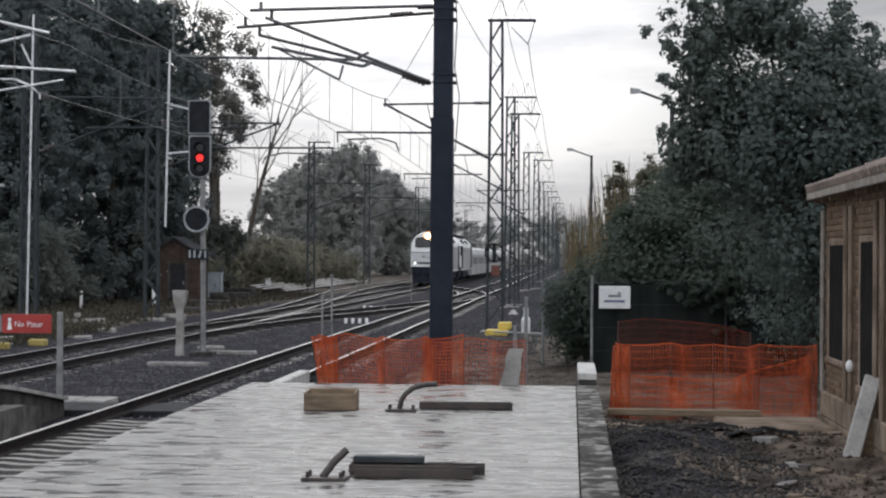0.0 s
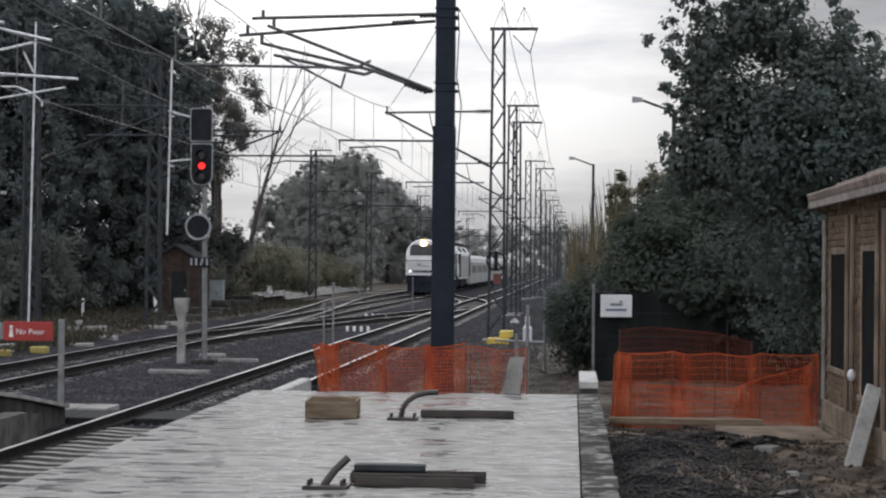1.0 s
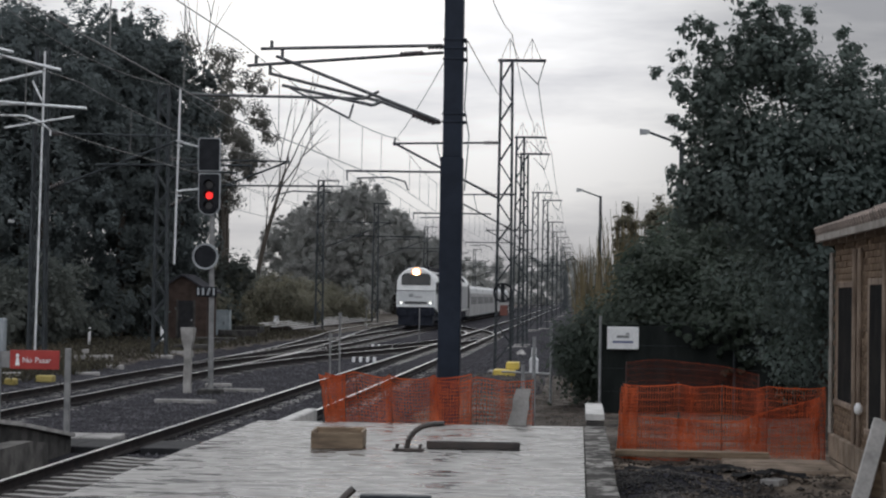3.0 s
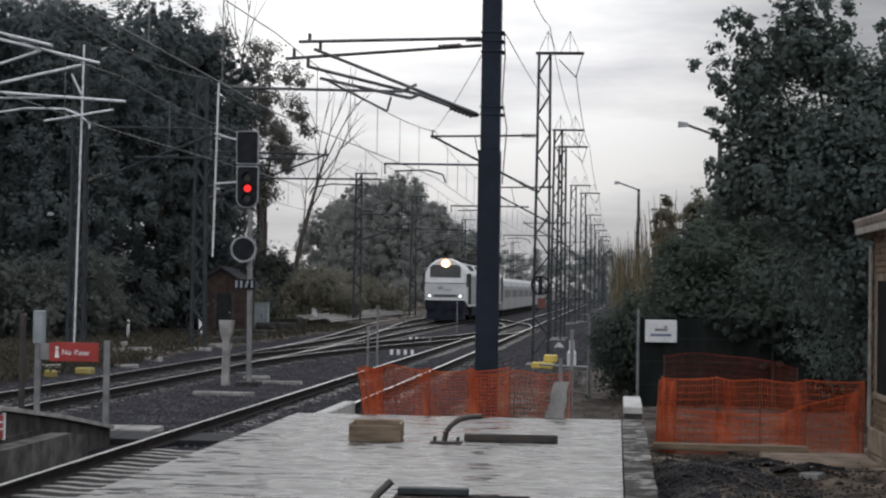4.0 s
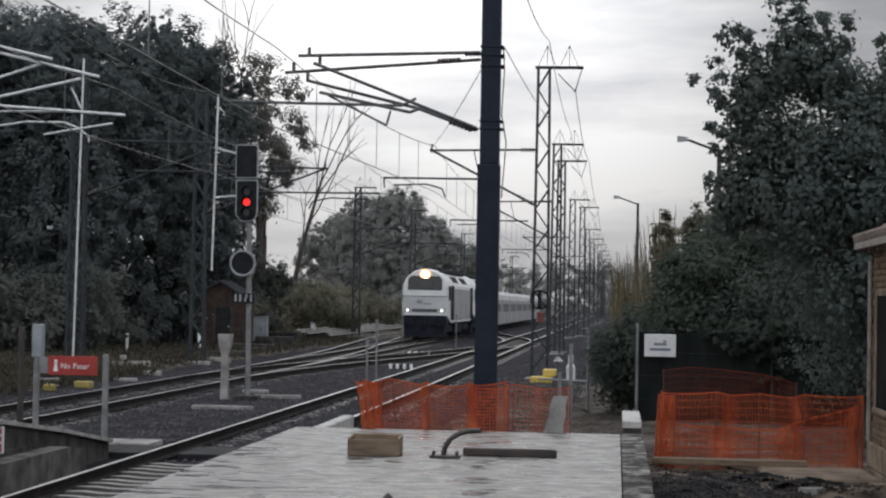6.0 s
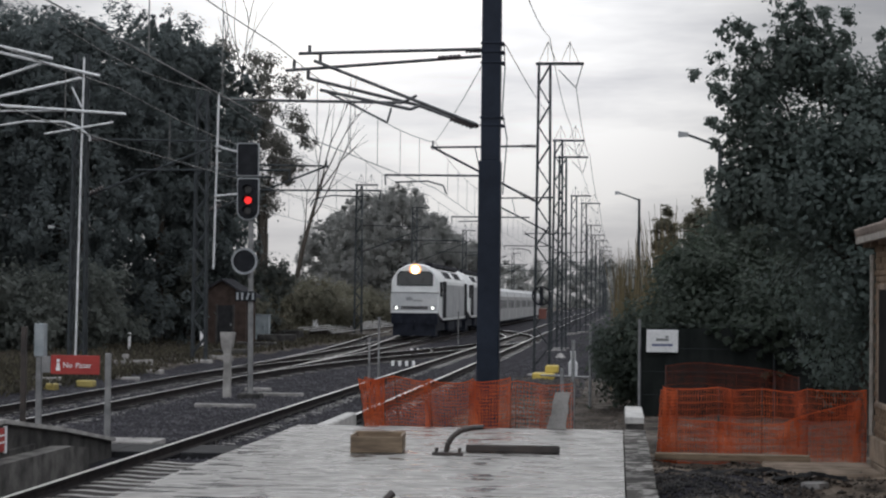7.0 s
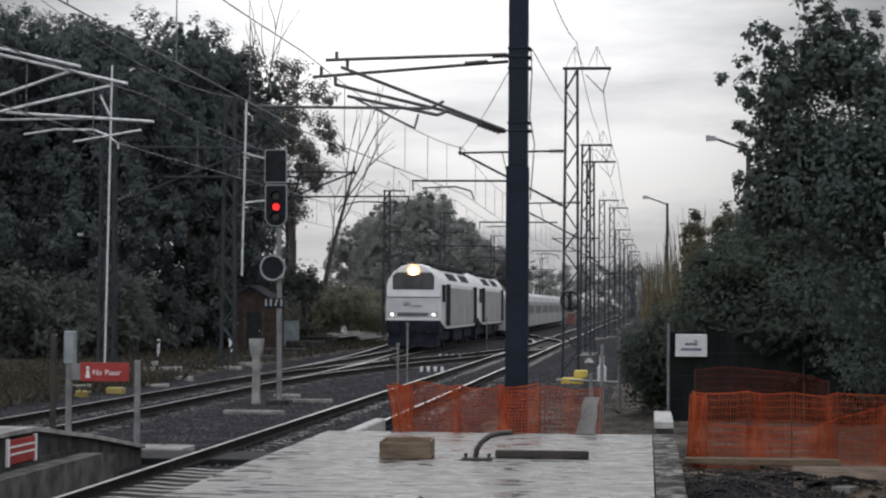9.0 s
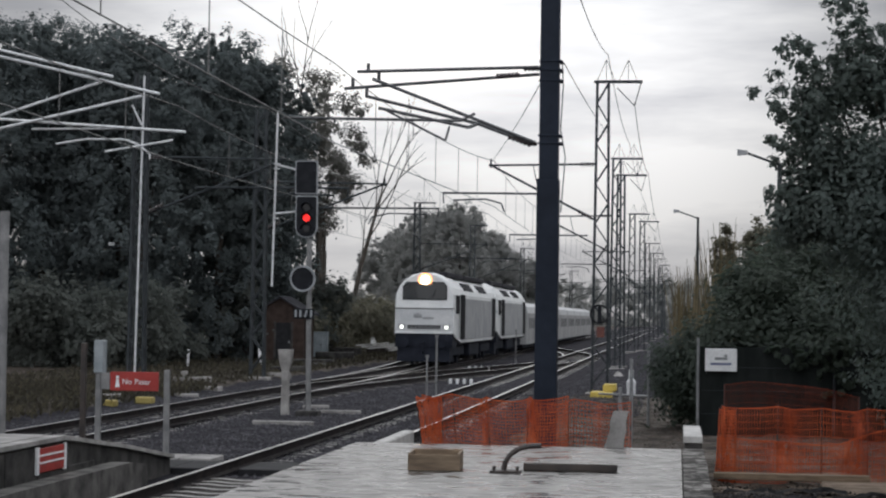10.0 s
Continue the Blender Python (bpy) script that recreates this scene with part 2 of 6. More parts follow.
def build_ground():
    xs = sorted({round(-v, 3) for v in axis_steps([0.0], 0, ((26, 0.22), (60, 2), (200, 20), (3000, 400)))} |
                {round(v, 3) for v in axis_steps([0.0], 0, ((8, 0.16), (40, 2), (200, 20), (3000, 400)))})
    ys = axis_steps([-60.0], 0, ((-2, 6), (10, 1), (48, 0.22), (130, 1.0), (400, 12), (4500, 300)))
    verts = [(x, y, ground_z(x, y)) for y in ys for x in xs]
    w = len(xs)
    faces = [(j * w + i, j * w + i + 1, (j + 1) * w + i + 1, (j + 1) * w + i) for j in range(len(ys) - 1) for i in range(w - 1)]
    me = raw("ground", verts, faces, BALLAST)
    me.materials.append(DIRT)
    me.materials.append(YARD)
    idx = []
    for f in faces:
        x, y = verts[f[0]][0], verts[f[0]][1]
        e = 0.35 * noise.noise((x * 0.8, y * 0.8, 9))
        if 0.3 < x < 12 and y < 26:
            idx.append(0 if x < 1.35 + 2.2 * e + 0.25 * math.sin(y * 1.3) and y < 22.6 else 2)
            continue
        idx.append(0 if -15.2 + e < x < -3.4 + e or (-3.4 <= x < -0.5 + e and y > 60) else 1)
    me.polygons.foreach_set("material_index", idx)
    me.shade_smooth()
    tagged(new("ground", me), "dark grey track ballast with brown trodden dirt beside it", "ground", kind="structure")


build_ground()


# ---- platform ----
def build_platform():
    bm = bmesh.new()
    xs = [PLAT_L + (PLAT_R - PLAT_L) * i / 26 for i in range(27)]
    ys = [-14 + (PLAT_END + 14) * i / 150 for i in range(151)]
    grid = [[bm.verts.new((x, y, PLAT_Z + 0.006 * noise.noise((x * 0.7, y * 1.2, 2)))) for x in xs] for y in ys]
    for j in range(150):
        for i in range(26):
            bm.faces.new((grid[j][i], grid[j][i + 1], grid[j + 1][i + 1], grid[j + 1][i]))
    rim = [grid[0][i] for i in range(27)] + [grid[j][26] for j in range(1, 151)] + [grid[150][i] for i in range(25, -1, -1)] + [grid[j][0] for j in range(149, 0, -1)]
    low = [bm.verts.new((v.co.x, v.co.y, -0.3)) for v in rim]
    for k in range(len(rim)):
        bm.faces.new((rim[k], rim[(k + 1) % len(rim)], low[(k + 1) % len(rim)], low[k]))
    bmesh.ops.recalc_face_normals(bm, faces=bm.faces)
    solid("platform", bm, WET_CONCRETE, "wet pale grey brushed concrete platform slab", "platform", kind="structure")
    # rough block kerb along the yard side
    kerb = thing("kerb_wall", "rough grey concrete block kerb with broken mortar patches", "kerb", (0, 0, 0), kind="structure")
    rnd = random.Random(4)
    y = 9.0
    while y < PLAT_END:
        ln = rnd.uniform(0.35, 1.1)
        bm = bmesh.new()
        j = rnd.uniform(-0.008, 0.012)
        box(bm, (PLAT_R + 0.012, y, 0.1), (0.345 + j, min(y + ln, PLAT_END + 0.02) - 0.012, PLAT_Z + 0.012 + rnd.uniform(-0.004, 0.006)), 0.006)
        part("block", bm, KERB, kerb)
        y += ln
    bm = bmesh.new()
    box(bm, (PLAT_R + 0.05, PLAT_END + 0.05, 0.0), (0.33, PLAT_END + 2.5, PLAT_Z + 0.07), 0.006)
    part("end_block", bm, DARK_CONCRETE, kerb, "dark lower course of the end block")
    bm = bmesh.new()
    box(bm, (PLAT_R + 0.03, PLAT_END + 0.03, PLAT_Z + 0.074), (0.335, PLAT_END + 2.5, PLAT_Z + 0.165), 0.01)
    part("cap", bm, PALE_CONCRETE, kerb, "pale worn cap of the end block")
    # edge beam past the slab's end
    bm = bmesh.new()
    box(bm, (PLAT_L, PLAT_END + 0.05, -0.3), (PLAT_L + 0.17, PLAT_END + 4.2, PLAT_Z - 0.08), 0.02)
    solid("edge_beam", bm, PALE_CONCRETE, "pale concrete platform edge beam on rubble", "beam")


build_platform()


# ---- tracks ----
GAUGE = 1.74  # between rail centres
RAIL = ((-0.036, 0.0), (0.036, 0.0), (0.036, -0.035), (0.009, -0.05), (0.009, -0.13), (0.07, -0.15), (0.07, -0.165), (-0.07, -0.165), (-0.07, -0.15), (-0.009, -0.13), (-0.009, -0.05), (-0.036, -0.035))


def rail_mesh(path, name):
    """A rail along a path of (x, y) points: polished head, rusty web and foot."""
    bm = bmesh.new()
    loft(bm, [[(x + a, y, b) for a, b in RAIL] for x, y in path])
    bm.faces.ensure_lookup_table()
    bmesh.ops.recalc_face_normals(bm, faces=bm.faces)
    me = finish(bm, name, RAIL_SIDE)
    me.materials.append(RAIL_TOP)
    for p in me.polygons:
        if p.normal.z > 0.9 and p.center.z > -0.02:
            p.material_index = 1
    return me


SLEEPER_MESH = None


def sleeper_mesh():
    bm = bmesh.new()
    loft(bm, [[(x, -0.13, -0.42), (x, 0.13, -0.42), (x, 0.11, z), (x, -0.11, z)] for x, z in
              ((-1.3, -0.172), (-0.6, -0.165), (-0.35, -0.185), (0.35, -0.185), (0.6, -0.165), (1.3, -0.172))])
    return finish(bm, "sleeper", SLEEPER)


def build_track(name, axis, y0, y1, label):
    track = thing(name, label, "railway track", (axis, 0, 0), kind="structure")
    for side in (-1, 1):
        ob = new("rail", rail_mesh([(side * GAUGE / 2, y0), (side * GAUGE / 2, (y0 + y1) / 2), (side * GAUGE / 2, y1)], "rail"))
        ob.parent = track
    return track


def lay_sleepers(track, y0, count, drop=0.0):
    for k in range(count):
        ob = new("sleeper", SLEEPER_MESH)
        ob.parent = track
        ob.matrix_basis = pose(0.02 * math.sin(k * 12.9), y0 + 0.55 * k, drop + 0.006 * math.sin(k * 7.7), 0, 0, 0.6 * math.sin(k * 5.3))


SLEEPER_MESH = sleeper_mesh()
track_1 = build_track("track_1", T1, -30, 900, "railway track on concrete sleepers beside the platform")
track_2 = build_track("track_2", T2, -30, 900, "railway track on concrete sleepers that the train follows")


# ---- the train ----
BODY_WHITE = mat("white_body_paint", (0.62, 0.63, 0.63), (0.74, 0.74, 0.73), 0.35, scale=1.2, fine=20, bump=0.03)
BODY_GREY = mat("grey_body_paint", (0.42, 0.43, 0.44), (0.52, 0.52, 0.52), 0.45, scale=1.2, fine=20, bump=0.03)
BODY_DARK = mat("dark_underframe", (0.006, 0.008, 0.014), (0.016, 0.018, 0.027), 0.8, spec=0.2, scale=2, fine=20, bump=0.1)
ROOF_DARK = mat("dark_roof_gear", (0.018, 0.018, 0.022), (0.04, 0.04, 0.045), 0.8, spec=0.1, scale=2, fine=20, bump=0.1)
GLASS_DARK = mat("tinted_glass", (0.012, 0.014, 0.016), (0.02, 0.022, 0.025), 0.08, scale=1, fine=10, bump=0)
SEAM = mat("dark_seam", (0.014, 0.014, 0.016), (0.026, 0.026, 0.028), 0.8, spec=0.05, scale=2, fine=20, bump=0)
HEADLIGHT = glow("headlight_glow", (1.0, 0.70, 0.38), 14)
MARKER = glow("marker_lamp_glow", (1.0, 0.97, 0.85), 2.5)
# orange halo round the headlight, put into a glowing disc
HALO_DISC = glow("headlight_halo", (1.0, 0.46, 0.20), 1.3)
LAMP_OFF = mat("unlit_lamp_glass", (0.25, 0.25, 0.25), (0.33, 0.33, 0.32), 0.2, scale=2, fine=20, bump=0)
SIDE_GREY = mat("grey_side_paint", (0.27, 0.275, 0.28), (0.37, 0.37, 0.37), 0.6, spec=0.15, scale=1.2, fine=20, bump=0.03)
COACH_GREY = mat("coach_side_paint", (0.27, 0.268, 0.268), (0.37, 0.365, 0.36), 0.6, spec=0.15, scale=1.0, fine=14, bump=0.03, stretch=(1, 1, 0.3))


def loco_section(y, w, top, low=1.05, drop=0.0):
    """Half-octagon cross-section: upright sides, sloped shoulders, slightly arched roof."""
    k = w / 1.42
    half = ((1.42 * k, low), (1.42 * k, 3.05), (1.40 * k, 3.36), (1.28 * k, 3.66), (1.02 * k, 4.0 * top / 4.36), (0.66 * k, 4.24 * top / 4.36), (0.3 * k, top - 0.02))
    pts = [(a, y + drop * (b - low), b) for a, b in half]
    pts += [(-a, y + drop * (b - low), b) for a, b in half[::-1]]
    return pts


def build_loco(name, label, lit):
    loco = thing(name, label, "locomotive", group="train")
    bm = bmesh.new()
    loft(bm, [loco_section(0.0, 1.34, 4.30, 1.5, 0.10), loco_section(0.10, 1.41, 4.36, 1.5, 0.10), loco_section(0.7, 1.42, 4.40, 1.3, 0.04),
              loco_section(3.2, 1.42, 4.40), loco_section(3.4, 1.42, 4.30), loco_section(19.2, 1.42, 4.30), loco_section(21.3, 1.41, 4.36, 1.3), loco_section(21.8, 1.34, 4.26, 1.5)])
    part("body", bm, BODY_WHITE, loco, "white painted body shell")

    def face(z, d=0.0):
        return 0.10 * (z - 1.5) - d

    bm = bmesh.new()  # lower grey nose panel
    loft(bm, [[(-1.36, face(z, 0.02), z), (1.36, face(z, 0.02), z), (1.36, face(z) + 0.06, z), (-1.36, face(z) + 0.06, z)] for z in (1.62, 2.64)])
    part("nose_panel", bm, BODY_GREY, loco, "light grey nose panel")
    bm = bmesh.new()
    box(bm, (-1.40, face(2.68) - 0.03, 2.655), (1.40, face(2.68) + 0.05, 2.70))
    part("seam", bm, SEAM, loco)
    bm = bmesh.new()  # windscreen with cut corners, set into a dark gasket
    w = [(-1.02, 3.12), (1.02, 3.12), (1.02, 3.72), (0.86, 3.90), (-0.86, 3.90), (-1.02, 3.72)]
    loft(bm, [[(a, face(b, 0.035), b) for a, b in w], [(a, face(b, -0.05), b) for a, b in w]])
    part("windscreen", bm, GLASS_DARK, loco, "dark tinted windscreen")
    bm = bmesh.new()
    g = [(-1.06, 3.08), (1.06, 3.08), (1.06, 3.74), (0.88, 3.94), (-0.88, 3.94), (-1.06, 3.74)]
    loft(bm, [[(a, face(b, 0.025), b) for a, b in g], [(a, face(b, -0.05), b) for a, b in g]])
    part("gasket", bm, SEAM, loco)
    for s in (-1, 1):
        bm = bmesh.new()
        tube(bm, (s * 0.3, face(3.15) - 0.06, 3.12), (s * 0.55, face(3.6) - 0.06, 3.6), 0.015)
        part("wiper", bm, SEAM, loco)
        bm = bmesh.new()
        disc(bm, (s * 1.06, face(1.80) - 0.03, 1.80), 0.075, 0.06)
        part("marker_lamp", bm, MARKER if lit else LAMP_OFF, loco, "lit white marker lamp" if lit else "unlit marker lamp")
        bm = bmesh.new()
        box(bm, (s * 1.06 - 0.21, face(1.80) - 0.024, 1.66), (s * 1.06 + 0.21, face(1.80) + 0.05, 1.94), 0.03)
        part("lamp_bezel", bm, SIDE_GREY, loco)
        bm = bmesh.new()
        disc(bm, (s * 0.9, -0.35, 1.05), 0.22, 0.08)
        tube(bm, (s * 0.9, -0.35, 1.05), (s * 0.9, 0.4, 1.05), 0.1, 10)
        part("buffer", bm, BODY_DARK, loco, "black round buffer")
        bm = bmesh.new()  # cab door, window and handrails
        box(bm, (s * 1.425, 2.0, 1.25), (s * 1.44, 2.6, 3.3))
        part("cab_door", bm, SIDE_GREY, loco)
        bm = bmesh.new()
        box(bm, (s * 1.41, 0.75, 2.45), (s * 1.46, 2.1, 3.32))
        part("cab_window", bm, SEAM, loco, "dark cab side window")
        bm = bmesh.new()
        box(bm, (s * 1.425, 2.7, 1.2), (s * 1.468, 4.5, 3.38))
        part("grab_recess", bm, SEAM, loco, "dark door recess")
        bm = bmesh.new()
        box(bm, (s * 1.425, 18.6, 1.2), (s * 1.468, 20.6, 3.38))
        part("grab_recess", bm, SEAM, loco, "dark door recess")
        for y0, y1 in ((4.6, 9.3), (9.5, 14.0), (14.2, 18.5)):
            bm = bmesh.new()
            box(bm, (s * 1.425, y0, 1.2), (s * 1.46, y1, 3.2), 0.012)
            part("side_panel", bm, SIDE_GREY, loco, "grey side panel")
        for y0 in (5.2, 12.4):
            bm = bmesh.new()
            q = [(1.31, 3.62), (1.05, 3.98)]
            loft(bm, [[(s * (a + 0.012), y0, b + 0.012), (s * (a + 0.012), y0 + 4.4, b + 0.012), (s * a, y0 + 4.4, b - 0.03), (s * a, y0, b - 0.03)] for a, b in q])
            part("roof_vent", bm, ROOF_DARK, loco, "dark louvred roof vent")
    bm = bmesh.new()
    box(bm, (-0.80, face(1.8) - 0.03, 1.66), (0.80, face(1.8) + 0.05, 1.90), 0.02)
    part("grille", bm, SEAM, loco, "dark front grille")
    bm = bmesh.new()
    for k in range(3):
        box(bm, (-0.78, face(1.8) - 0.045, 1.70 + 0.07 * k), (0.78, face(1.8) - 0.02, 1.715 + 0.07 * k))
    part("grille_bar", bm, BODY_GREY, loco)
    bm = bmesh.new()  # operator mark: plain wavy bars
    box(bm, (-0.50, face(2.3) - 0.05, 2.24), (-0.1, face(2.3) + 0.02, 2.42), 0.02)
    box(bm, (-0.05, face(2.25) - 0.05, 2.18), (0.46, face(2.25) + 0.02, 2.29), 0.02)
    box(bm, (-0.38, face(2.42) - 0.045, 2.42), (-0.22, face(2.42) + 0.02, 2.47), 0.01)
    part("mark", bm, SIDE_GREY, loco, "dark operator mark")
    bm = bmesh.new()
    disc(bm, (0, face(4.03) - 0.06, 4.03), 0.21, 0.08)
    part("headlight", bm, HEADLIGHT if lit else LAMP_OFF, loco, "glaring warm headlight" if lit else "unlit headlight")
    if lit:
        # added disc behind the lamp glows in place of its halo
        bm = bmesh.new()
        disc(bm, (0, face(4.03) - 0.03, 4.03), 0.34, 0.05)
        part("halo_disc", bm, HALO_DISC, loco, "glowing disc that imitates the headlight's warm halo")
    bm = bmesh.new()  # skirt, plough and coupling below the nose
    loft(bm, [[(-1.36, y, z), (1.36, y, z), (1.36, 1.6, z), (-1.36, 1.6, z)] for z, y in ((1.5, 0.03), (0.85, -0.02))])
    loft(bm, [[(-1.25, y, z), (1.25, y, z), (1.25, 1.2, z), (-1.25, 1.2, z)] for z, y in ((0.85, 0.0), (0.18, -0.14))])
    part("skirt", bm, BODY_DARK, loco, "black skirt and snow plough")
    bm = bmesh.new()
    tube(bm, (0, -0.3, 1.05), (0, 0.2, 1.05), 0.06)
    pipe(bm, [(0, -0.3, 1.05), (0, -0.32, 0.7), (0, -0.1, 0.55)], 0.035)
    part("coupling", bm, BODY_DARK, loco)
    bm = bmesh.new()
    box(bm, (-1.3, 1.6, 0.95), (1.3, 21.5, 1.25), 0.03)
    box(bm, (-1.25, 8.6, 0.3), (1.25, 13.4, 1.0), 0.08)
    part("underframe", bm, BODY_DARK, loco, "black underframe and fuel tank")
    bm = bmesh.new()
    box(bm, (-0.86, 1.6, 4.2), (0.86, 9.0, 4.46), 0.05)
    box(bm, (-0.86, 9.6, 4.2), (0.86, 20.0, 4.46), 0.05)
    part("roof_gear", bm, ROOF_DARK, loco)
    wheels = []
    for yb in (4.2, 17.6):
        bm = bmesh.new()
        for s in (-1, 1):
            box(bm, (s * 1.02, yb - 2.5, 0.42), (s * 1.18, yb + 2.5, 0.9), 0.05)
        box(bm, (-1.0, yb - 0.3, 0.45), (1.0, yb + 0.3, 0.85))
        part("bogie", bm, BODY_DARK, loco, "black three-axle bogie frame")
        for dy in (-1.8, 0, 1.8):
            bm = bmesh.new()
            for s in (-1, 1):
                disc(bm, (s * 0.87, 0, 0), 0.53, 0.13, 20, "X")
                box(bm, (s * 0.95, -0.06, -0.4), (s * 0.965, 0.06, 0.4))
            tube(bm, (-0.87, 0, 0), (0.87, 0, 0), 0.09, 8)
            wh = part("wheelset", bm, BODY_DARK, loco, "dark steel wheelset")
            wh.location = (0, yb + dy, 0.53)
            wheels.append(wh)
    return loco, wheels


def build_coach(name, label):
    coach = thing(name, label, "passenger coach", group="train")
    bm = bmesh.new()
    sec = [(1.45, 0.45), (1.47, 1.2), (1.47, 2.6), (1.36, 3.05), (1.1, 3.28), (0.5, 3.38)]
    sec = sec + [(-a, b) for a, b in sec[::-1]]
    loft(bm, [[(a * k, y, b * q) for a, b in sec] for y, k, q in ((0.0, 0.96, 0.985), (0.12, 1, 1), (12.3, 1, 1), (12.42, 0.96, 0.985))])
    part("body", bm, COACH_GREY, coach, "light grey coach body")
    bm = bmesh.new()
    loft(bm, [[(a, y, b + 0.012) for a, b in [(1.462, 2.62), (1.372, 3.06), (1.11, 3.30), (0.5, 3.40), (-0.5, 3.40), (-1.11, 3.30), (-1.372, 3.06), (-1.462, 2.62)]] for y in (0.15, 12.27)])
    part("roof", bm, BODY_GREY, coach, "pale grey arched roof")
    for s in (-1, 1):
        for k in range(6):
            bm = bmesh.new()
            box(bm, (s * 1.472, 1.6 + k * 1.62, 1.55), (s * 1.482, 2.75 + k * 1.62, 2.3), 0.004)
            part("window", bm, COACH_GLASS, coach)
    bm = bmesh.new()
    box(bm, (-1.2, 12.42, 0.5), (1.2, 12.62, 3.0))
    box(bm, (-1.1, 0.4, 0.18), (1.1, 12.0, 0.46))
    part("gangway", bm, BODY_DARK, coach, "dark gangway and underfloor gear")
    return coach


COACH_GLASS = mat("coach_glass", (0.10, 0.102, 0.105), (0.15, 0.152, 0.155), 0.5, spec=0.1, scale=1, fine=10, bump=0)
loco_a, wheels_a = build_loco("locomotive", "white diesel locomotive with a glaring headlight leading the train", True)
loco_b, wheels_b = build_loco("locomotive", "second white diesel locomotive coupled behind the leading one", False)
coach_first = build_coach("coach", "low light-grey passenger coach with a pale roof in the train")
coaches = [coach_first] + [copy_thing(coach_first, pose(0, 0, 0)) for _ in range(7)]


# ---- overhead line ----
def lattice_mast(name, label, x, y, top, width, group, cantilever=0, feeder=True, depth=0.3):
    mast = thing(name, label, "catenary mast", (x, y, 0), group=group)
    h, wt = top, width * 0.72
    for sx in (-1, 1):
        for sy in (-1, 1):
            bm = bmesh.new()
            tube(bm, (sx * width / 2, sy * depth / 2, -0.35), (sx * wt / 2, sy * depth / 2 * 0.8, h), 0.052 if y < 90 else 0.064, 4)
            part("leg", bm, LATTICE, mast)
    bm = bmesh.new()
    n = int(h / 0.62)
    for k in range(n):
        z0, z1 = 0.2 + k * (h - 0.2) / n, 0.2 + (k + 1) * (h - 0.2) / n
        if y == 62:
            f0, f1 = [(width + (wt - width) * z / h) / 2 for z in (z0, z1)]
            s = 1 if k % 2 else -1
            for a, b in (((s * f0, -0.13, z0), (-s * f1, -0.13, z1)), ((s * f0, 0.13, z0), (-s * f1, 0.13, z1)),
                         ((f0, s * 0.13, z0), (f1, -s * 0.13, z1)), ((-f0, s * 0.13, z0), (-f1, -s * 0.13, z1))):
                one = bmesh.new()
                tube(one, a, b, 0.027, 4)
                part("lacing_bar", one, LATTICE, mast)
            continue
        for sy in (-1, 1):
            s = 1 if k % 2 else -1
            f0, f1 = [(width + (wt - width) * z / h) / 2 for z in (z0, z1)]
            tube(bm, (s * f0, sy * depth / 2 * 0.9, z0), (-s * f1, sy * depth / 2 * 0.9, z1), 0.034, 4)
        for sx in (-1, 1):
            s = 1 if k % 2 else -1
            tube(bm, (sx * f0, s * depth / 2 * 0.9, z0), (sx * f1, -s * depth / 2 * 0.9, z1), 0.018, 4)
    if y != 62:
        tagged(part("lacing", bm, LATTICE, mast, "zigzag lattice lacing"), kind="stuff")
    else:
        bm.free()
    bm = bmesh.new()
    box(bm, (-width * 0.9, -0.35, -0.45), (width * 0.9, 0.35, -0.02), 0.03)
    part("foundation", bm, CONCRETE, mast)
    if feeder:
        bm = bmesh.new()
        box(bm, (-0.28, -0.06, h), (1.25, 0.06, h + 0.09))
        part("crossarm", bm, LATTICE, mast)
        bm = bmesh.new()
        tube(bm, (1.2, 0, h), (1.0, 0, h - 0.72), 0.02, 4)
        tube(bm, (0.45, 0, h - 0.15), (1.0, 0, h - 0.72), 0.02, 4)
        part("hanger", bm, LATTICE, mast)
        for xx in (0.1, 0.8):
            bm = bmesh.new()
            for dx in (-0.28, 0, 0.28):
                tube(bm, (xx + dx, 0, h + 0.1), (xx, 0, h + 0.75), 0.012, 4)
            part("spike", bm, LATTICE, mast, "thin wire bird spike")
    if cantilever:
        add_cantilever(mast, cantilever, LATTICE)
    return mast


def add_cantilever(mast, reach, material, lift=0.42):
    """Hinged tubular bracket that carries the wires reach metres to the side, shaped like the pole's own."""
    s, k = (1 if reach > 0 else -1), abs(reach) / 3.5
    br = new("cantilever")
    br.parent = mast
    br.empty_display_size = 0.1
    for kind, r, rows in (("top_tube", 0.034, [(3.62, 6.74), (0.15, 6.80)]), ("strut", 0.038, [(3.50, 6.72), (0.2, 5.02)]),
                          ("registration_tube", 0.034, [(5.1, 5.85), (1.35, 5.84)]), ("stay", 0.016, [(2.2, 6.76), (2.0, 5.86)]),
                          ("steady_arm", 0.026, [(4.75, 5.62), (3.7, 5.66), (3.2, 5.52), (3.1, 5.25)]), ("end_drop", 0.024, [(5.08, 5.86), (5.06, 5.52)]),
                          ("wire_clamp", 0.03, [(3.55, 6.66), (3.55, 6.95)])):
        bm = bmesh.new()
        pipe(bm, [(s * a * k, 0.05 if kind == "strut" else 0.0, z + lift) for a, z in rows], r)
        part(kind, bm, material, br)
    for z, a, up in ((6.79, 0.3, 0.0), (5.1, 0.35, 0.5)):
        bm = bmesh.new()
        for j in range(5):
            disc(bm, (s * (a + 0.09 * j), 0, z + lift + up * 0.09 * j), 0.07, 0.04, 10, "X")
        part("insulator", bm, INSULATOR, br)
    return br


